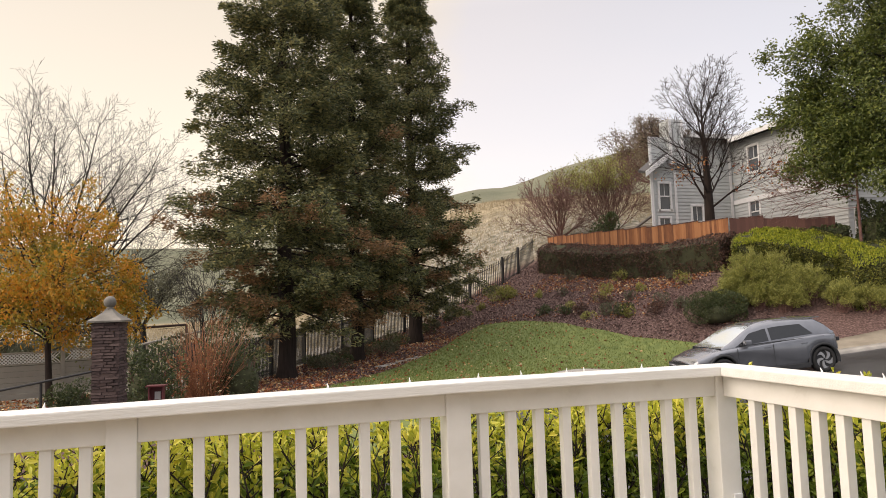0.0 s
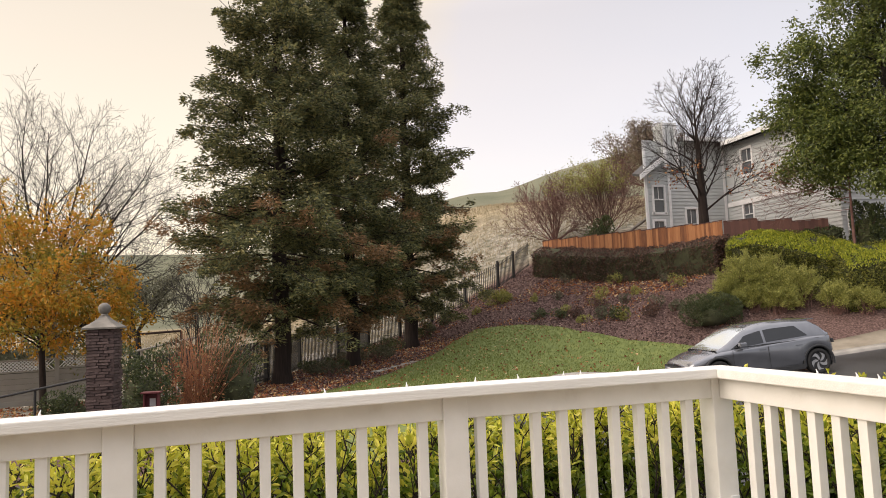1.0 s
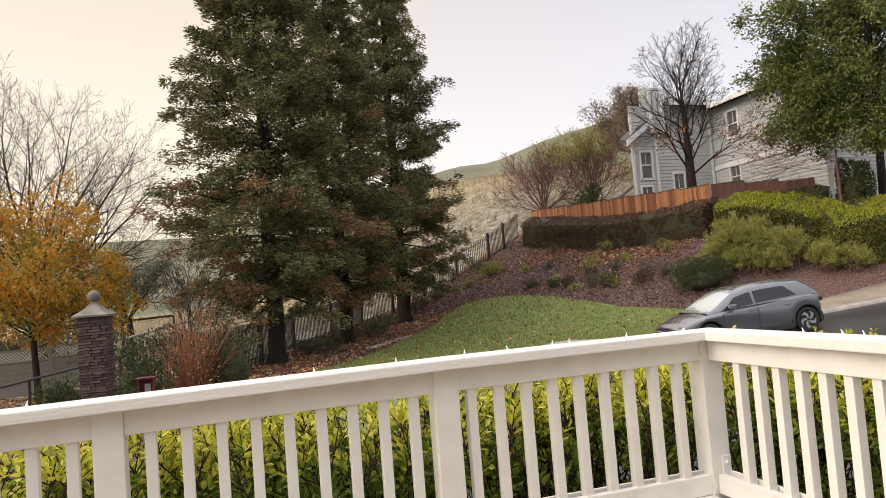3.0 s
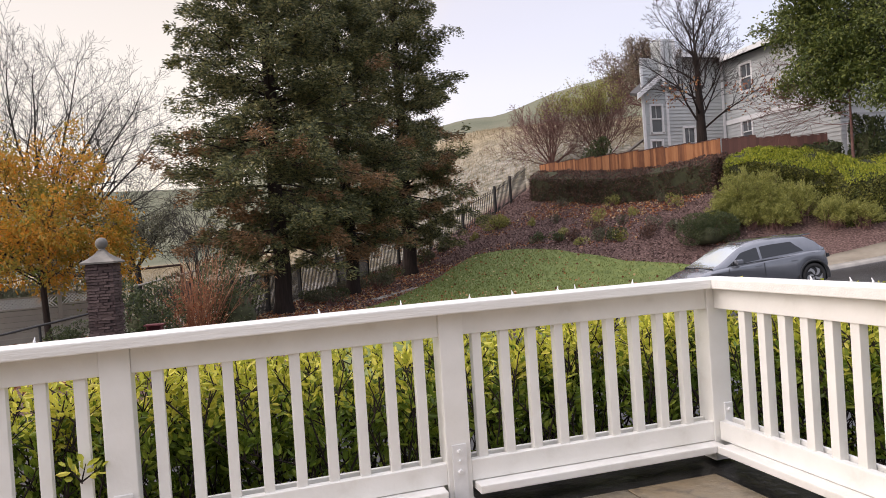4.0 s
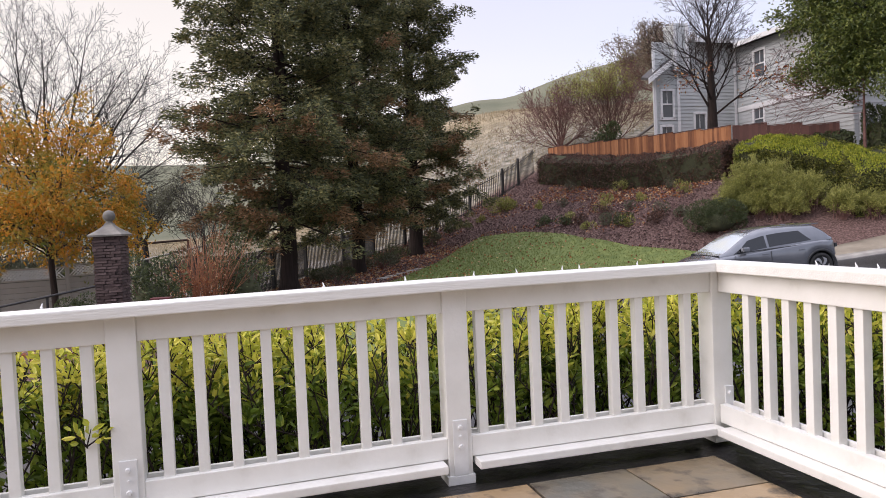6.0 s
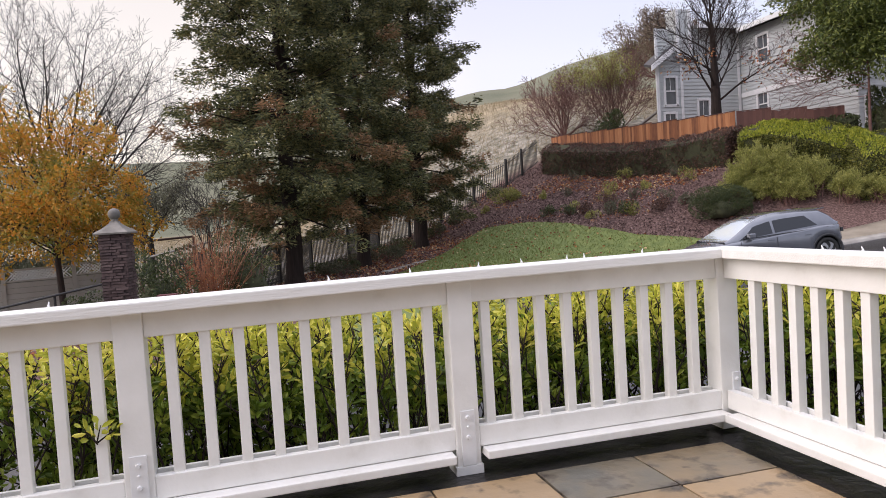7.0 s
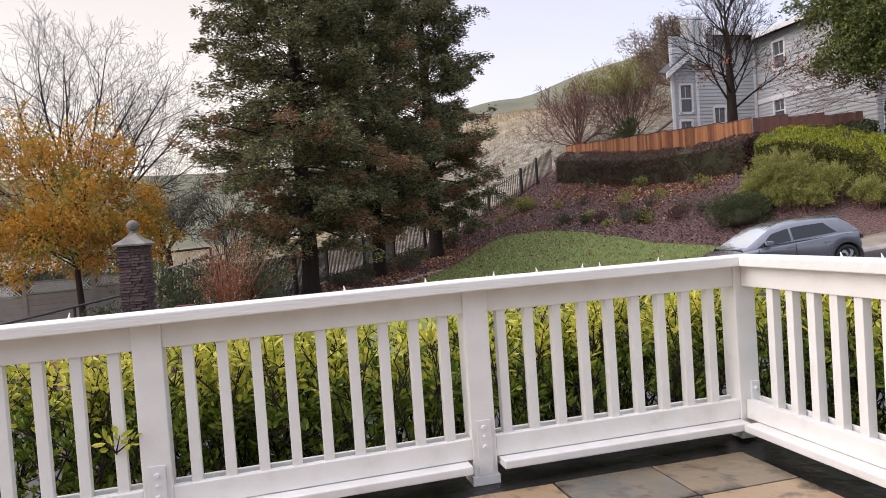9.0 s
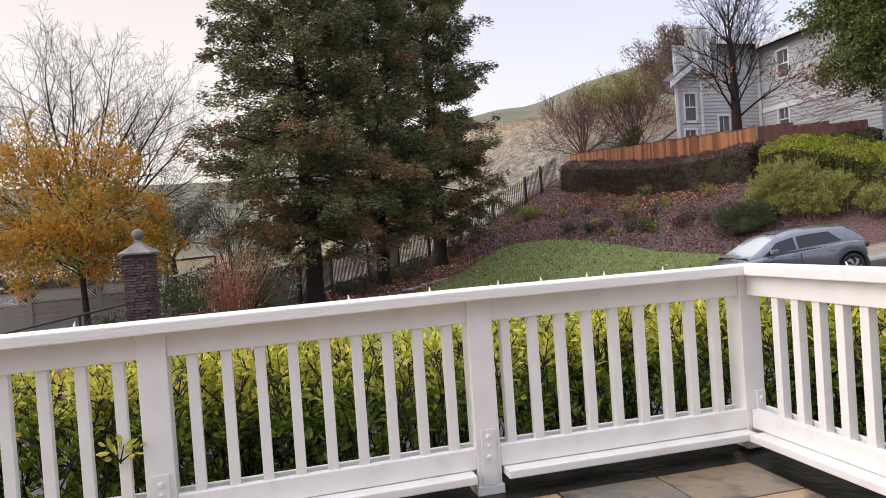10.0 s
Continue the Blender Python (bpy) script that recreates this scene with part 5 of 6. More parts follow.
def house_window(house, p, d, w, h):
    """Double-hung window; p is its lower left corner seen from outside, d the way along the wall."""
    out = Vector((d.y, -d.x))
    turn = Matrix(((d.x, -out.x, 0, p[0]), (d.y, -out.y, 0, p[1]), (0, 0, 1, p[2]), (0, 0, 0, 1)))
    win = part("window", boxed(0, w, 0.03, 0.05, 0, h), GLASS, house, "double-hung window with white frame")
    win.matrix_basis = turn
    for x0, x1, z0, z1 in ((-0.1, 0.0, -0.1, h + 0.1), (w, w + 0.1, -0.1, h + 0.1), (0, w, h, h + 0.12), (-0.14, w + 0.14, -0.12, 0.0)):
        part("frame", boxed(x0, x1, -0.055, 0.05, z0, z1, bevel=0.006), TRIM, win)
    part("meeting_rail", boxed(0, w, -0.01, 0.03, h * 0.48, h * 0.53), TRIM, win)
    part("muntin", boxed(w * 0.48, w * 0.52, 0.005, 0.03, h * 0.53, h), TRIM, win)


def slab_roof(house, name, pts, thick, material):
    """A roof slope from four corners, with thickness."""
    verts = [Vector(p) for p in pts] + [Vector(p) - Vector((0, 0, thick)) for p in pts]
    faces = [(0, 1, 2, 3), (7, 6, 5, 4)] + [(i, 4 + i, 4 + (i + 1) % 4, (i + 1) % 4) for i in range(4)]
    return raw(name, [tuple(v) for v in verts], faces, material, house)


def grey_house():
    h = thing("grey_house", "two-storey grey-green lap-sided house with white trim", "house")
    h.matrix_basis = Matrix.LocRotScale((0, -0.012, -0.242), None, (1.2, 1.2, 1.2))
    WX, NY, SY = 23.72, 29.7, 22.9
    z0, eave = 3.4, 9.1
    dA, dB = Vector((0, -1)), Vector((1, 0))
    # west wall, running from the inner corner towards the street
    siding("wall_west", (WX, NY), (WX, SY), z0, eave, h, holes=((1.24, 1.91, 7.42, 8.62), (1.14, 1.77, 4.95, 5.97)))
    house_window(h, (WX, NY - 1.24, 7.42), dA, 0.67, 1.2)
    house_window(h, (WX, NY - 1.14, 4.95), dA, 0.63, 1.02)
    part("belly_band", boxed(WX - 0.06, WX + 0.0, SY - 0.02, NY - 0.03, 5.98, 6.2, bevel=0.006), TRIM, h, "white band between the storeys")
    # wing that faces the porch
    siding("wall_wing", (19.05, NY), (WX, NY), z0, eave + 0.2, h, holes=((0.42, 0.98, 5.75, 7.0), (2.2, 2.75, 4.4, 5.9), (0.35, 0.9, 4.2, 5.3)))
    house_window(h, (19.47, NY, 5.75), dB, 0.56, 1.25)
    house_window(h, (21.25, NY, 4.4), dB, 0.55, 1.5)
    house_window(h, (19.40, NY, 4.2), dB, 0.55, 1.1)
    for x in (19.05, 20.35, 23.55):
        part("corner_board", boxed(x - 0.07, x + 0.07, NY - 0.06, NY - 0.029, z0, eave + 0.2, bevel=0.004), TRIM, h)
    siding("wall_end", (22.4, NY + 4.5), (19.05, NY), z0, 7.1, h)
    part("chimney", boxed(20.05, 20.75, NY - 0.25, NY + 0.6, 7.9, 10.15, bevel=0.01), SIDING, h, "boxed siding chimney")
    for x in (20.0, 20.66):
        part("chimney_board", boxed(x, x + 0.14, NY - 0.29, NY - 0.251, 7.9, 10.15), TRIM, h)
    # south end, facing the street
    siding("wall_south", (WX, SY), (30.0, SY), 2.4, 5.4, h, holes=((0.35, 1.1, 3.45, 4.8),))
    house_window(h, (WX + 0.35, SY, 3.45), dB, 0.75, 1.35)
    siding("wall_gable", (WX, SY + 0.02), (30.0, SY + 0.02), 5.4, eave, h)
    part("foundation", boxed(WX + 0.02, 30.0, SY + 0.1, NY + 4, 1.2, z0 + 0.05), CONCRETE, h)
    part("inner_mass", boxed(WX + 0.1, 30.0, SY + 0.12, NY + 6, z0, eave - 0.05), SIDING, h)
    part("wing_mass", boxed(20.4, WX + 0.1, NY + 0.13, NY + 1.6, z0, 8.9), SIDING, h)
    # roofs with white fascia boards
    slab_roof(h, "roof", [(WX - 0.55, SY - 0.5, eave + 0.12), (30, SY - 0.5, eave + 1.3), (30, NY + 6.5, eave + 1.3), (WX - 0.55, NY + 6.5, eave + 0.12)], 0.14, ROOF)
    part("fascia", boxed(WX - 0.6, WX - 0.555, SY - 0.5, NY - 0.5, eave - 0.10, eave + 0.12), TRIM, h)
    slab_roof(h, "roof", [(21.0, NY - 0.5, 9.42), (25.4, NY - 0.5, 9.50), (25.4, NY + 3.5, 10.1), (23.0, NY + 3.5, 10.1)], 0.13, ROOF)
    part("fascia", boxed(21.0, 25.2, NY - 0.55, NY - 0.505, 9.22, 9.44), TRIM, h)
    # the low gable at the wing's end
    slab_roof(h, "roof", [(18.5, NY - 0.5, 7.5), (19.75, NY - 0.5, 8.43), (19.75, NY + 1.0, 8.43), (19.0, NY + 1.0, 7.85)], 0.12, ROOF)
    bm = bmesh.new()
    q = [(18.45, 7.22), (19.75, 8.16), (19.75, 8.42), (18.45, 7.48)]
    f = [bm.verts.new((x, NY - 0.56, z)) for x, z in q]
    b = [bm.verts.new((x, NY - 0.505, z)) for x, z in q]
    bm.faces.new(f)
    bm.faces.new(b[::-1])
    for i in range(4):
        bm.faces.new((f[(i + 1) % 4], f[i], b[i], b[(i + 1) % 4]))
    part("barge_board", bm, TRIM, h, "white sloping barge board")
    # lean-to roof at the back of the wing
    slab_roof(h, "lean_to_roof", [(17.9, NY + 0.4, 4.72), (19.1, NY + 0.1, 5.55), (19.5, NY + 0.7, 5.55), (18.3, NY + 1.0, 4.72)], 0.08, CONCRETE)
    part("lean_to_wall", boxed(18.6, 19.1, NY + 0.5, NY + 0.8, 3.0, 4.85), SIDING, h)


grey_house()

# ---- low stone wall above the hedge ----
def stone_wall():
    a, c = Vector((23.6, 22.6)), Vector((27.4, 20.6))
    w = thing("stone_wall", "low wall of pale rounded stones behind the hedge", "wall", at=on(a.x, a.y), turn=math.degrees(math.atan2(c.y - a.y, c.x - a.x)))
    rng = random.Random(15)
    part("core", boxed(0, (c - a).length, -0.1, 0.1, -0.6, 0.5), MORTAR, w)
    for row in range(4):
        x = 0.1
        while x < (c - a).length - 0.1:
            r = rng.uniform(0.09, 0.15)
            bm = bmesh.new()
            bmesh.ops.create_icosphere(bm, subdivisions=1, radius=1)
            for v in bm.verts:
                v.co = Vector((v.co.x * r * 1.1, v.co.y * 0.07, v.co.z * 0.085)) * rng.uniform(0.9, 1.08)
            st = part("stone", bm, CAST, w, smooth=True)
            st.location = (x, -0.09, -0.02 + 0.155 * row + rng.uniform(-0.02, 0.02))
            x += 2 * r + 0.03


stone_wall()

# ---- parked car ----
CAR_PAINT = shade("graphite_car_paint", [(0.3, (0.155, 0.162, 0.182)), (0.7, (0.185, 0.193, 0.213))], rough=0.26, scale=3, metal=0.5, coat=1.0)
CAR_GLASS = bpy.data.materials.new("dark_car_glass")
CAR_GLASS.use_nodes = True
cb = CAR_GLASS.node_tree.nodes["Principled BSDF"]
cb.inputs["Base Color"].default_value, cb.inputs["Roughness"].default_value, cb.inputs["Specular IOR Level"].default_value = (0.015, 0.017, 0.02, 1), 0.04, 0.8
WINDSCREEN = bpy.data.materials.new("windscreen_glass")
WINDSCREEN.use_nodes = True
wb = WINDSCREEN.node_tree.nodes["Principled BSDF"]
wb.inputs["Base Color"].default_value, wb.inputs["Roughness"].default_value, wb.inputs["Metallic"].default_value = (0.80, 0.86, 0.86, 1), 0.04, 0.85
RUBBER = shade("tyre_rubber", [(0.3, (0.012, 0.012, 0.012)), (0.7, (0.025, 0.025, 0.025))], rough=0.85, scale=10)
CLAD = shade("dark_cladding", [(0.3, (0.02, 0.021, 0.023)), (0.7, (0.035, 0.036, 0.038))], rough=0.6, scale=10)
ALLOY = shade("alloy_rim", [(0.3, (0.45, 0.45, 0.46)), (0.7, (0.55, 0.55, 0.56))], rough=0.3, scale=5, metal=0.8)
LENS = shade("lamp_lens", [(0.3, (0.5, 0.5, 0.52)), (0.7, (0.62, 0.62, 0.64))], rough=0.1, scale=5)


def curve_at(table, x):
    for (a, p), (c, q) in zip(table, table[1:]):
        if a <= x <= c:
            k = (x - a) / (c - a)
            return p + (q - p) * (k * k * (3 - 2 * k) * 0.5 + k * 0.5)
    return table[0][1] if x < table[0][0] else table[-1][1]


HALF = [(-2.1, 0.72), (-1.98, 0.85), (-1.75, 0.93), (-1.0, 0.945), (1.0, 0.94), (1.75, 0.915), (2.15, 0.84), (2.38, 0.64)]
BELT = [(-2.1, 0.98), (-1.98, 1.07), (-1.4, 1.09), (-0.5, 1.05), (0.6, 1.0), (1.35, 0.97), (1.7, 0.90), (2.15, 0.77), (2.38, 0.64)]
ROOFLINE = [(-2.1, 1.02), (-1.95, 1.14), (-1.64, 1.42), (-1.46, 1.545), (-0.8, 1.60), (-0.3, 1.61), (0.1, 1.585), (0.42, 1.515), (1.5, 0.99)]


def parked_car():
    car = thing("parked_car", "graphite grey five-door hatchback parked at the kerb", "car", at=(14.42, 17.58, 0))
    car.matrix_basis = pose(14.44, 17.58, height(14.42, 17.58) + 0.05, 0, 4.4, 171)
    xs = sorted({round(-2.1 + 4.48 * i / 72, 4) for i in range(73)})

    def lower(x):
        z = 0.21 + 0.10 * sstep(1.9, 2.38, x) + 0.12 * sstep(-1.8, -2.1, x)
        for c in (-1.5, 1.5):
            if abs(x - c) < 0.42:
                z = max(z, 0.36 + math.sqrt(0.42 ** 2 - (x - c) ** 2))
        return z

    def section(x):
        w, t, lo = curve_at(HALF, x), curve_at(BELT, x), lower(x)
        fold = 0.45 + 0.40 * sstep(-1.2, 1.15, x) if abs(x) < 1.6 else 0.62
        mid = max(lo + 0.03, fold)
        crown = 0.035 if x > 1.1 else 0.0
        sh = max(mid + 0.02, t - 0.09)
        return [(w - 0.075, lo), (w - 0.04, max(lo + 0.01, mid - 0.06)), (w, mid), (w - 0.012, sh), (w - 0.05, max(sh + 0.01, t - 0.025)), (w - 0.14, max(sh + 0.015, t)), (w * 0.5, t + crown * 0.7), (0.0, t + crown)]

    verts, faces = [], []
    rings = []
    for x in xs:
        half = section(x)
        ring = [(x, y, z) for y, z in half] + [(x, -y, z) for y, z in half[-2::-1]]
        rings.append(len(verts))
        verts += ring
    n = 15
    for a, c in zip(rings, rings[1:]):
        for k in range(n - 1):
            faces.append((a + k, a + k + 1, c + k + 1, c + k))
    faces.append(tuple(range(rings[0], rings[0] + n)))
    faces.append(tuple(range(rings[-1] + n - 1, rings[-1] - 1, -1)))
    raw("body", verts, faces, CAR_PAINT, car, smooth=True)
    part("underbody", boxed(-2.1, 2.1, -0.62, 0.62, 0.18, 0.55), CLAD, car)

    def house_range(name, x0, x1, material, steps=14, label="", strips=range(8)):
        v, f = [], []
        for i in range(steps + 1):
            x = x0 + (x1 - x0) * i / steps
            w, b, r = curve_at(HALF, x), curve_at(BELT, x) - 0.02, curve_at(ROOFLINE, x)
            r = max(r, b + 0.01)
            k = (r - b) / 0.6
            half = [(w - 0.06, b), (w - 0.06 - 0.16 * k, b + (r - b) * 0.78), (w - 0.10 - 0.22 * k, b + (r - b) * 0.94), (w * 0.45, r - 0.006), (0, r)]
            v += [(x, y, z) for y, z in half] + [(x, -y, z) for y, z in half[-2::-1]]
        for i in range(steps):
            for k in strips:
                f.append((i * 9 + k, i * 9 + k + 1, (i + 1) * 9 + k + 1, (i + 1) * 9 + k))
        used = sorted({i for q in f for i in q})
        back = {i: k for k, i in enumerate(used)}
        return raw(name, [v[i] for i in used], [tuple(back[i] for i in q) for q in f], material, car, label, smooth=True)

    house_range("roof", -1.47, 0.42, CAR_PAINT, 26)
    house_range("windscreen", 0.42, 1.48, WINDSCREEN, 10, "windscreen mirroring the pale sky", range(2, 6))
    for strips in ((0, 1), (6, 7)):
        house_range("front_pillar", 0.42, 1.48, CAR_PAINT, 10, "", strips)
        house_range("rear_pillar", -2.06, -1.47, CAR_PAINT, 8, "", strips)
    house_range("rear_window", -2.02, -1.47, CAR_GLASS, 8, "", range(2, 6))
    part("spoiler", boxed(-1.72, -1.38, -0.62, 0.62, 1.525, 1.555, bevel=0.012), CAR_PAINT, car)

    def side_glass(x0, x1, rake0, rake1, sgn):
        """One side pane, proud of the cabin side."""
        v, f = [], []
        steps = 8
        for i in range(steps + 1):
            x = x0 + (x1 - x0) * i / steps
            for q in (0.12, 0.5, 0.86):
                xx = x + (rake0 + (rake1 - rake0) * i / steps) * q
                w, b, r = curve_at(HALF, xx), curve_at(BELT, xx) - 0.02, curve_at(ROOFLINE, xx)
                k = (r - b) / 0.6
                zz = b + (r - b) * 0.78 * q
                yy = w - 0.06 - 0.16 * k * q
                v += [(xx, sgn * (yy + 0.008), zz), (xx, sgn * (yy - 0.004), zz)]
        for i in range(steps):
            for k in range(2):
                a = i * 6 + k * 2
                f.append((a, a + 2, a + 8, a + 6))
        raw("side_window", v, f, CAR_GLASS, car, "dark tinted side window")

    for sgn in (1, -1):
        side_glass(0.06, 1.16, 0.0, -0.66, sgn)
        side_glass(-1.34, -0.02, 0.42, 0.0, sgn)
        v, f = [], []
        m = bmesh.new()
        box(m, 0.66, 0.86, sgn * 0.98 - 0.09, sgn * 0.98 + 0.09, 1.02, 1.15, bevel=0.035)
        part("mirror", m, CAR_PAINT, car)
        part("sill", boxed(-1.05, 1.05, sgn * 0.925 - 0.02, sgn * 0.925 + 0.02, 0.2, 0.33, bevel=0.01), CLAD, car, "dark lower sill")
        part("headlight", boxed(2.08, 2.28, sgn * 0.62 - 0.14, sgn * 0.62 + 0.14, 0.56, 0.625, bevel=0.02), LENS, car)
        part("tail_light", boxed(-2.12, -2.04, sgn * 0.6 - 0.2, sgn * 0.6 + 0.2, 0.82, 0.93, bevel=0.01), CLAD, car)
        for x in (-0.02, 1.05):
            part("door_seam", boxed(x - 0.006, x + 0.006, sgn * 0.944 - 0.004, sgn * 0.944 + 0.004, 0.36, 0.95), CLAD, car)
        part("waist_line", boxed(-1.6, 0.95, sgn * 0.9 - 0.012, sgn * 0.9 + 0.012, 1.008, 1.022), CLAD, car)
        for x in (0.15, -0.95):
            part("door_handle", boxed(x - 0.1, x + 0.1, sgn * 0.94 - 0.01, sgn * 0.94 + 0.014, 0.87, 0.895, bevel=0.005), CAR_PAINT, car)
    part("grille", boxed(2.26, 2.385, -0.64, 0.64, 0.47, 0.56, bevel=0.02), CLAD, car, "black front strip")
    part("bumper", boxed(2.1, 2.36, -0.7, 0.7, 0.36, 0.455, bevel=0.03), CAR_PAINT, car)
    part("skid_plate", boxed(2.1, 2.34, -0.66, 0.66, 0.24, 0.34, bevel=0.03), ALLOY, car, "pale lower front trim")
    part("badge", boxed(2.15, 2.19, -0.07, 0.07, 0.795, 0.803, bevel=0.003), ALLOY, car)
    part("roof_fin", boxed(-1.1, -0.92, -0.02, 0.02, 1.52, 1.6, bevel=0.012), CAR_PAINT, car)

    def wheel(x, sgn):
        v, f = [], []
        w = new("wheel")
        w.parent = car
        w.location = (x, sgn * 0.82, 0.36)
        bm = bmesh.new()
        rows = [(0.25, -0.11), (0.33, -0.115), (0.36, -0.08), (0.362, 0.08), (0.33, 0.115), (0.25, 0.11)]
        seg = 36
        ring = [[bm.verts.new((r * math.cos(2 * math.pi * k / seg), y, r * math.sin(2 * math.pi * k / seg))) for k in range(seg)] for r, y in rows]
        for p, q in zip(ring, ring[1:] + ring[:1]):
            for k in range(seg):
                bm.faces.new((p[k], p[(k + 1) % seg], q[(k + 1) % seg], q[k]))
        part("tyre", bm, RUBBER, w, smooth=True)
        bm = bmesh.new()
        m = Matrix.Translation((0, sgn * 0.04, 0)) @ Matrix.Rotation(radians(90), 4, "X")
        bmesh.ops.create_cone(bm, cap_ends=True, segments=32, radius1=0.262, radius2=0.262, depth=0.06, matrix=m)
        part("rim_disc", bm, CLAD, w, "black rim disc")
        bm = bmesh.new()
        for k in range(5):
            rows = []
            for i in range(7):
                r, t = 0.035 + 0.215 * i / 6, 2 * math.pi * k / 5 + sgn * (0.75 * (i / 6) ** 1.6)
                e = (0.30 + 0.10 * i / 6) if i < 3 else 0.20 + 0.02 * i
                rows.append([bm.verts.new((r * math.sin(t + q * e), y, r * math.cos(t + q * e))) for q, y in ((-1, sgn * 0.075), (-1, sgn * 0.1), (1, sgn * 0.1), (1, sgn * 0.075))])
            for p, q in zip(rows, rows[1:]):
                for j in range(4):
                    bm.faces.new((p[j], p[(j + 1) % 4], q[(j + 1) % 4], q[j]))
        part("rim", bm, ALLOY, w, "silver five-spoke rim")
        bm = bmesh.new()
        bmesh.ops.create_cone(bm, cap_ends=True, segments=32, radius1=0.405, radius2=0.405, depth=0.2, matrix=Matrix.Translation((0, -sgn * 0.03, 0.0)) @ Matrix.Rotation(radians(90), 4, "X"))
        bmesh.ops.delete(bm, geom=[q for q in bm.verts if q.co.z < -0.16], context="VERTS")
        part("wheel_arch", bm, CLAD, w)
        bm = bmesh.new()
        rows = []
        for k in range(25):
            t = radians(-14 + 208 * k / 24)
            rows.append([bm.verts.new((r * math.cos(t), y, r * math.sin(t))) for r, y in ((0.41, 0.08 * sgn), (0.41, 0.125 * sgn), (0.475, 0.122 * sgn), (0.48, 0.09 * sgn))])
        for p, q in zip(rows, rows[1:]):
            for k in range(4):
                bm.faces.new((p[k], p[(k + 1) % 4], q[(k + 1) % 4], q[k]))
        part("arch_trim", bm, CLAD, w, "black wheel arch trim", smooth=True)

    for x in (-1.5, 1.5):
        for sgn in (1, -1):
            wheel(x, sgn)


parked_car()


# ---- scattered stuff ----
def scatter():
    rng = np.random.default_rng(77)

    def strewn(name, label, category, n, inside, size, width, material, box_, flat=0.25, lift=0.04, upright=0.0, extra=None):
        c, d = [], []
        tries = 0
        while len(c) < n and tries < n * 12:
            tries += 1
            x, y = rng.uniform(box_[0], box_[1]), rng.uniform(box_[2], box_[3])
            if not inside(x, y):
                continue
            c.append((x, y, height(x, y) + lift + rng.uniform(0, 0.02)))
            d.append((rng.normal(), rng.normal(), rng.normal() * flat + upright))
        ob = cards(name, c, d, size, width, material, None, seed=5)
        tagged(ob, label, category, kind="stuff")

    def in_lawn(x, y):
        s = across(x, y)
        return 1.5 < x < 17.0 and kerb_line(x) + 0.3 < s < lawn_top(x) - 0.05

    def on_bank(x, y):
        s = across(x, y)
        if in_lawn(x, y) or s < kerb_line(x) + (1.5 if x > 16.5 else 0.4) or past_fence(x, y) > 0.5:
            return False
        return y < 40.0 and x < 19.6

    strewn("grass", "short green grass blades", "grass", 26000, in_lawn, 0.085, 0.022, GRASS, (1.5, 17, 16, 36), lift=0.07, upright=1.6)
    strewn("lawn_leaves", "small pale fallen leaves on the lawn", "fallen leaves", 650, in_lawn, 0.11, 0.085, LITTER, (1.5, 17, 16, 36), lift=0.085)
    strewn("mulch_chips", "dark brown bark mulch chips", "mulch", 42000, on_bank, 0.10, 0.05, CHIP, (-2, 20, 19, 40), flat=0.4, lift=0.03)
    strewn("bank_leaves", "rust-coloured fallen leaves on the mulch", "fallen leaves", 2600, lambda x, y: on_bank(x, y) and noise.noise(Vector((x * 0.35, y * 0.35, 5))) > 0.05, 0.11, 0.08, LITTER, (0, 20, 19, 40), lift=0.06)
    def hedge_foot(x, y):
        """A strip of the bank below the dormant hedge."""
        off = x - (17.1 + (38.2 - y) * 0.226)
        return on_bank(x, y) and 25.5 < y < 36.5 and -2.4 < off < -0.5

    strewn("hedge_leaves", "orange fallen leaves along the foot of the dormant hedge", "fallen leaves", 1300, hedge_foot, 0.11, 0.08, LITTER, (13, 20, 25, 37), lift=0.06)
    strewn("bed_leaves", "rust-coloured litter under the redwoods", "fallen leaves", 2600, lambda x, y: on_bank(x, y) and x < 10, 0.10, 0.07, LITTER, (0, 10, 19, 38), lift=0.05)
    strewn("corner_leaves", "brown leaf litter under the autumn tree", "fallen leaves", 2600, lambda x, y: True, 0.10, 0.07, LITTER, (-8, -2.6, 14.5, 25), lift=0.04)

    def straw_zone(x, y):
        return past_fence(x, y) > 1.5 or y > 42.5

    strewn("dry_grass", "dry straw-coloured field grass", "grass", 30000, straw_zone, 0.34, 0.035, STRAW, (-10, 34, 28, 66), lift=0.1, upright=2.2)


STRAW = leafy("straw_blades", [(0.1, (0.22, 0.175, 0.105)), (0.5, (0.35, 0.285, 0.175)), (0.95, (0.48, 0.41, 0.28))], through_light=0.3)
scatter()

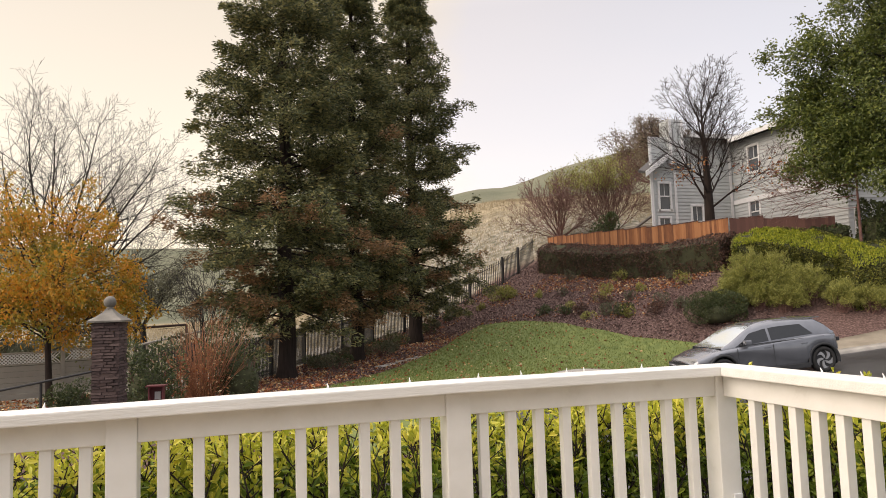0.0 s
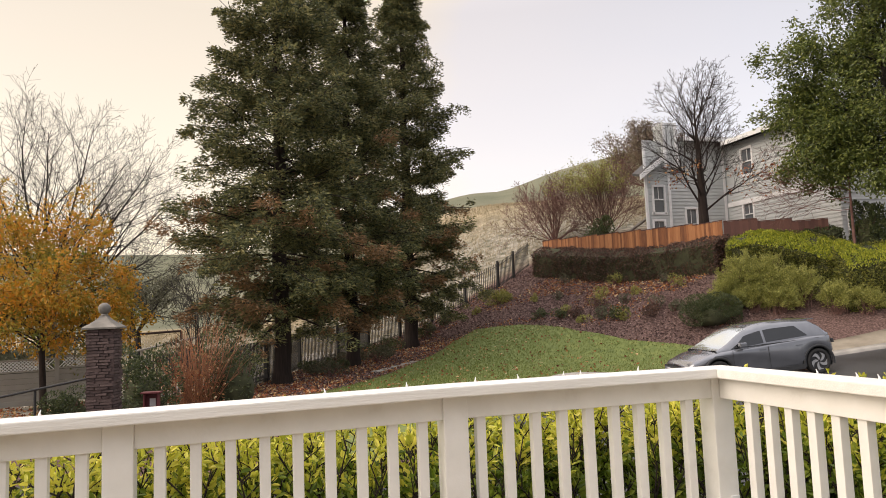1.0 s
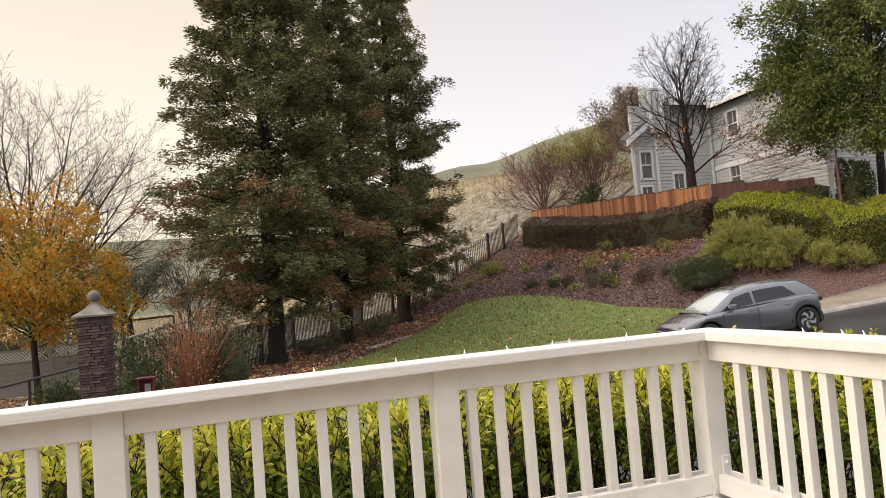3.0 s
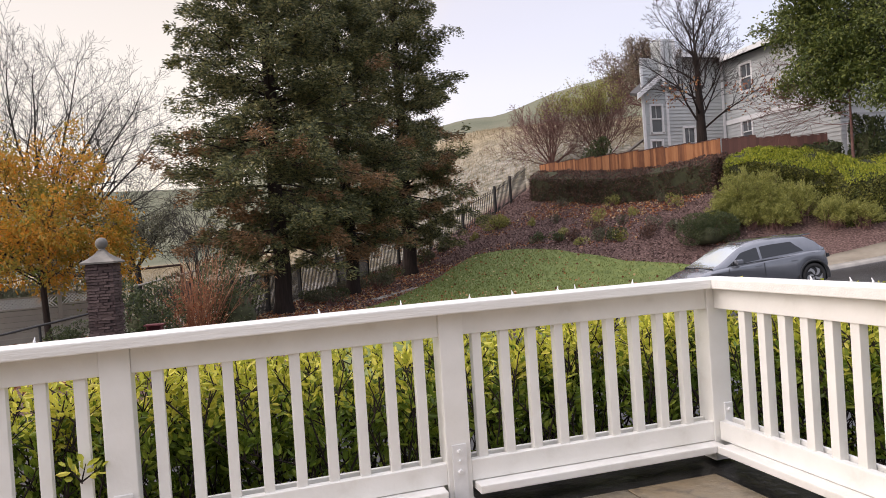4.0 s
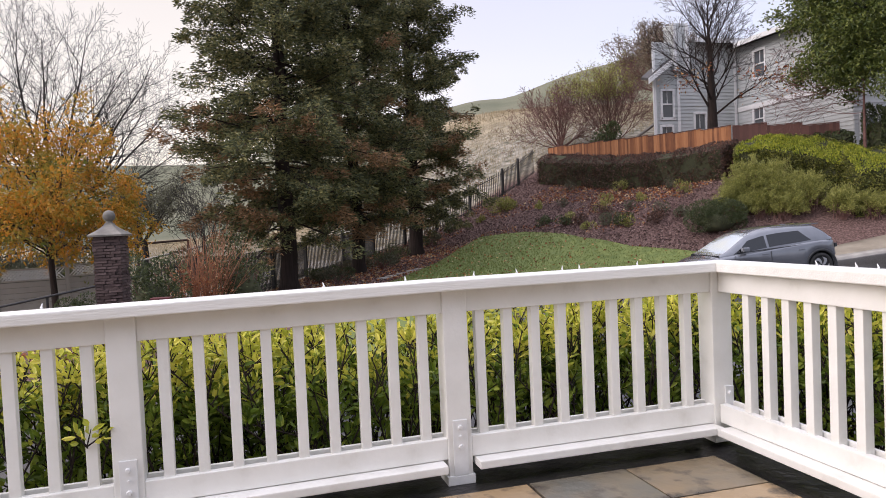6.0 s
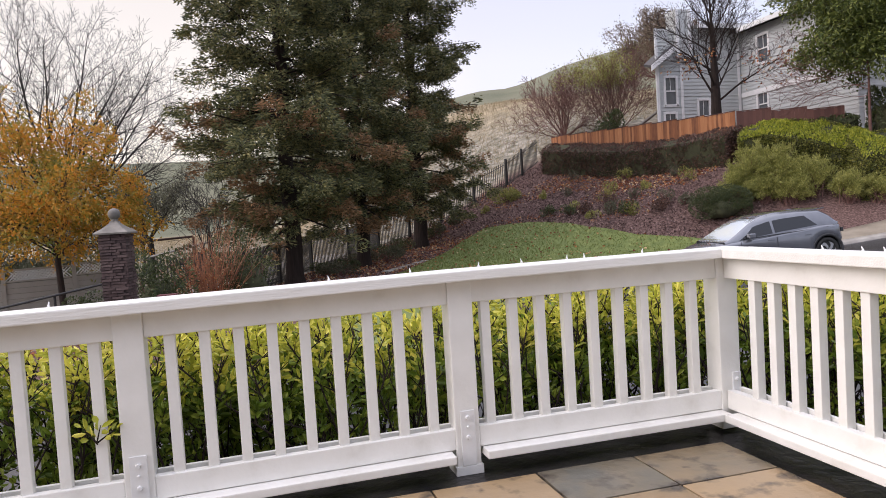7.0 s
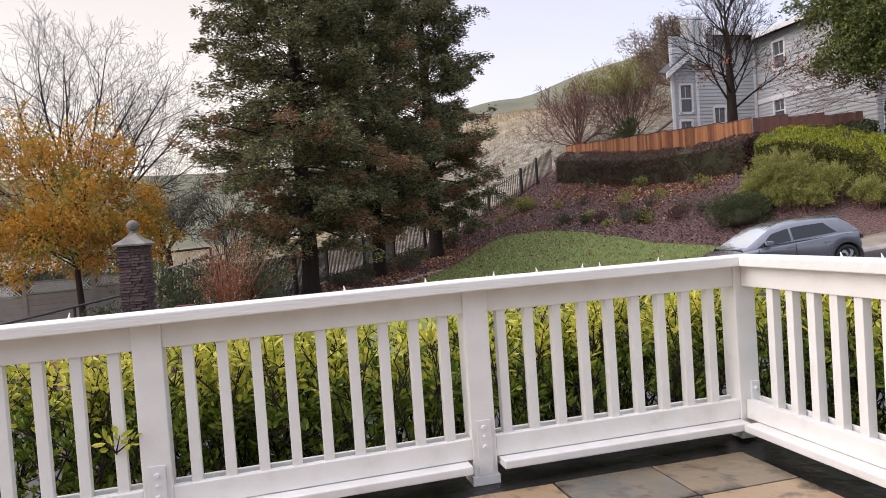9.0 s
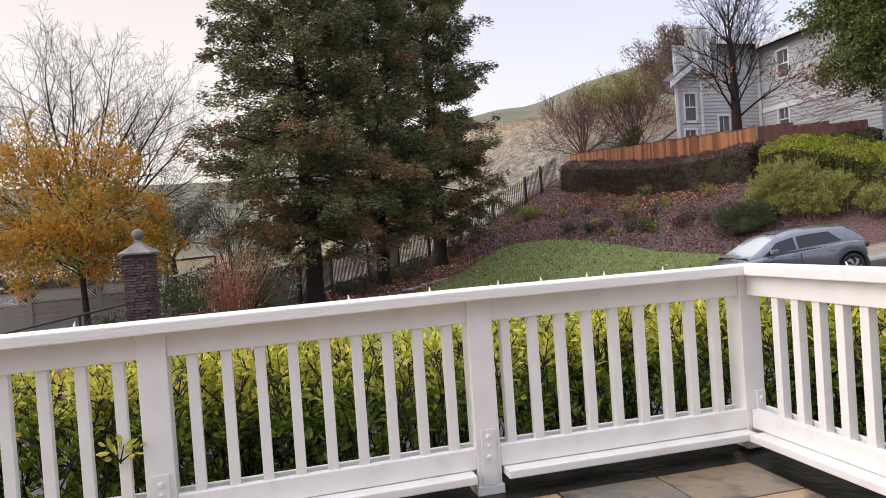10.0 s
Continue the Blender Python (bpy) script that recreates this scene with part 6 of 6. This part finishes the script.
for i in range(6):
    x, y = 5.0 + 0.36 * i, 26.2 + 0.36 * i
    bm = boxed(-0.24, 0.24, -0.13, 0.13, -0.03, 0.05, bevel=0.02)
    for v in bm.verts:
        v.co += Vector((random.uniform(-0.03, 0.03), random.uniform(-0.03, 0.03), 0))
    st = part("edging_stone", bm, CONCRETE)
    st.matrix_basis = pose(*on(x, y, 0.04), 0, 0, 40 + 9 * (i % 3))
    tagged(st, "flat pale edging stone beside the lawn", "stone", "edging stones")


# ---- small string-light clips along the back of the cap ----
def light_clip(x, y, turn):
    c = thing("string_light_clip", "tiny white string-light clip on the railing cap", "light clip", "string-light clips", at=(x, y, 0.900 + sag(x)), turn=turn)
    part("base", boxed(-0.004, 0.004, -0.004, 0.004, 0.0, 0.006), METAL_WHITE, c)
    bm = bmesh.new()
    bmesh.ops.create_cone(bm, cap_ends=True, segments=8, radius1=0.004, radius2=0.0015, depth=0.017, matrix=Matrix.Translation((0.002, 0, 0.013)) @ Matrix.Rotation(0.35, 4, "Y"))
    part("bulb", bm, METAL_WHITE, c)


for x in (-0.75, 0.34, 0.70, 1.02, 1.23, 1.46, 1.55, 1.86):
    light_clip(x, 3.15, (x * 400) % 180)
for y in (2.51, 2.31, 2.21, 1.7):
    light_clip(2.322, y, 90 + (y * 300) % 90)


# ---- slate tiles of the porch floor ----
def slate_floor():
    floor = thing("porch_floor", "wet rust and grey slate tile floor", "floor", kind="structure")
    rng = random.Random(8)
    edges = [2.10 - 0.474 * i for i in range(13)]
    rows = [2.925, 2.555, 2.09, 1.62, 1.15, 0.68, 0.21, -0.26, -0.73, -1.2, -1.67, -2.14]
    for (y1, y0) in zip(rows, rows[1:]):
        shift = rng.uniform(-0.03, 0.03) if y1 < 2.5 else 0.0
        for x1, x0 in zip(edges, edges[1:]):
            a, c = x0 + 0.005 + (shift if x0 > -3.5 else 0), x1 - 0.005 + (shift if x1 < 2.09 else 0)
            bm = boxed(-(c - a) / 2, (c - a) / 2, -(y1 - y0) / 2 + 0.005, (y1 - y0) / 2 - 0.005, -0.014, 0.0, bevel=0.003)
            t = part("slate_tile", bm, SLATE, floor)
            t.location = ((a + c) / 2, (y0 + y1) / 2, 0.0 + rng.uniform(-0.0015, 0.0015))


slate_floor()
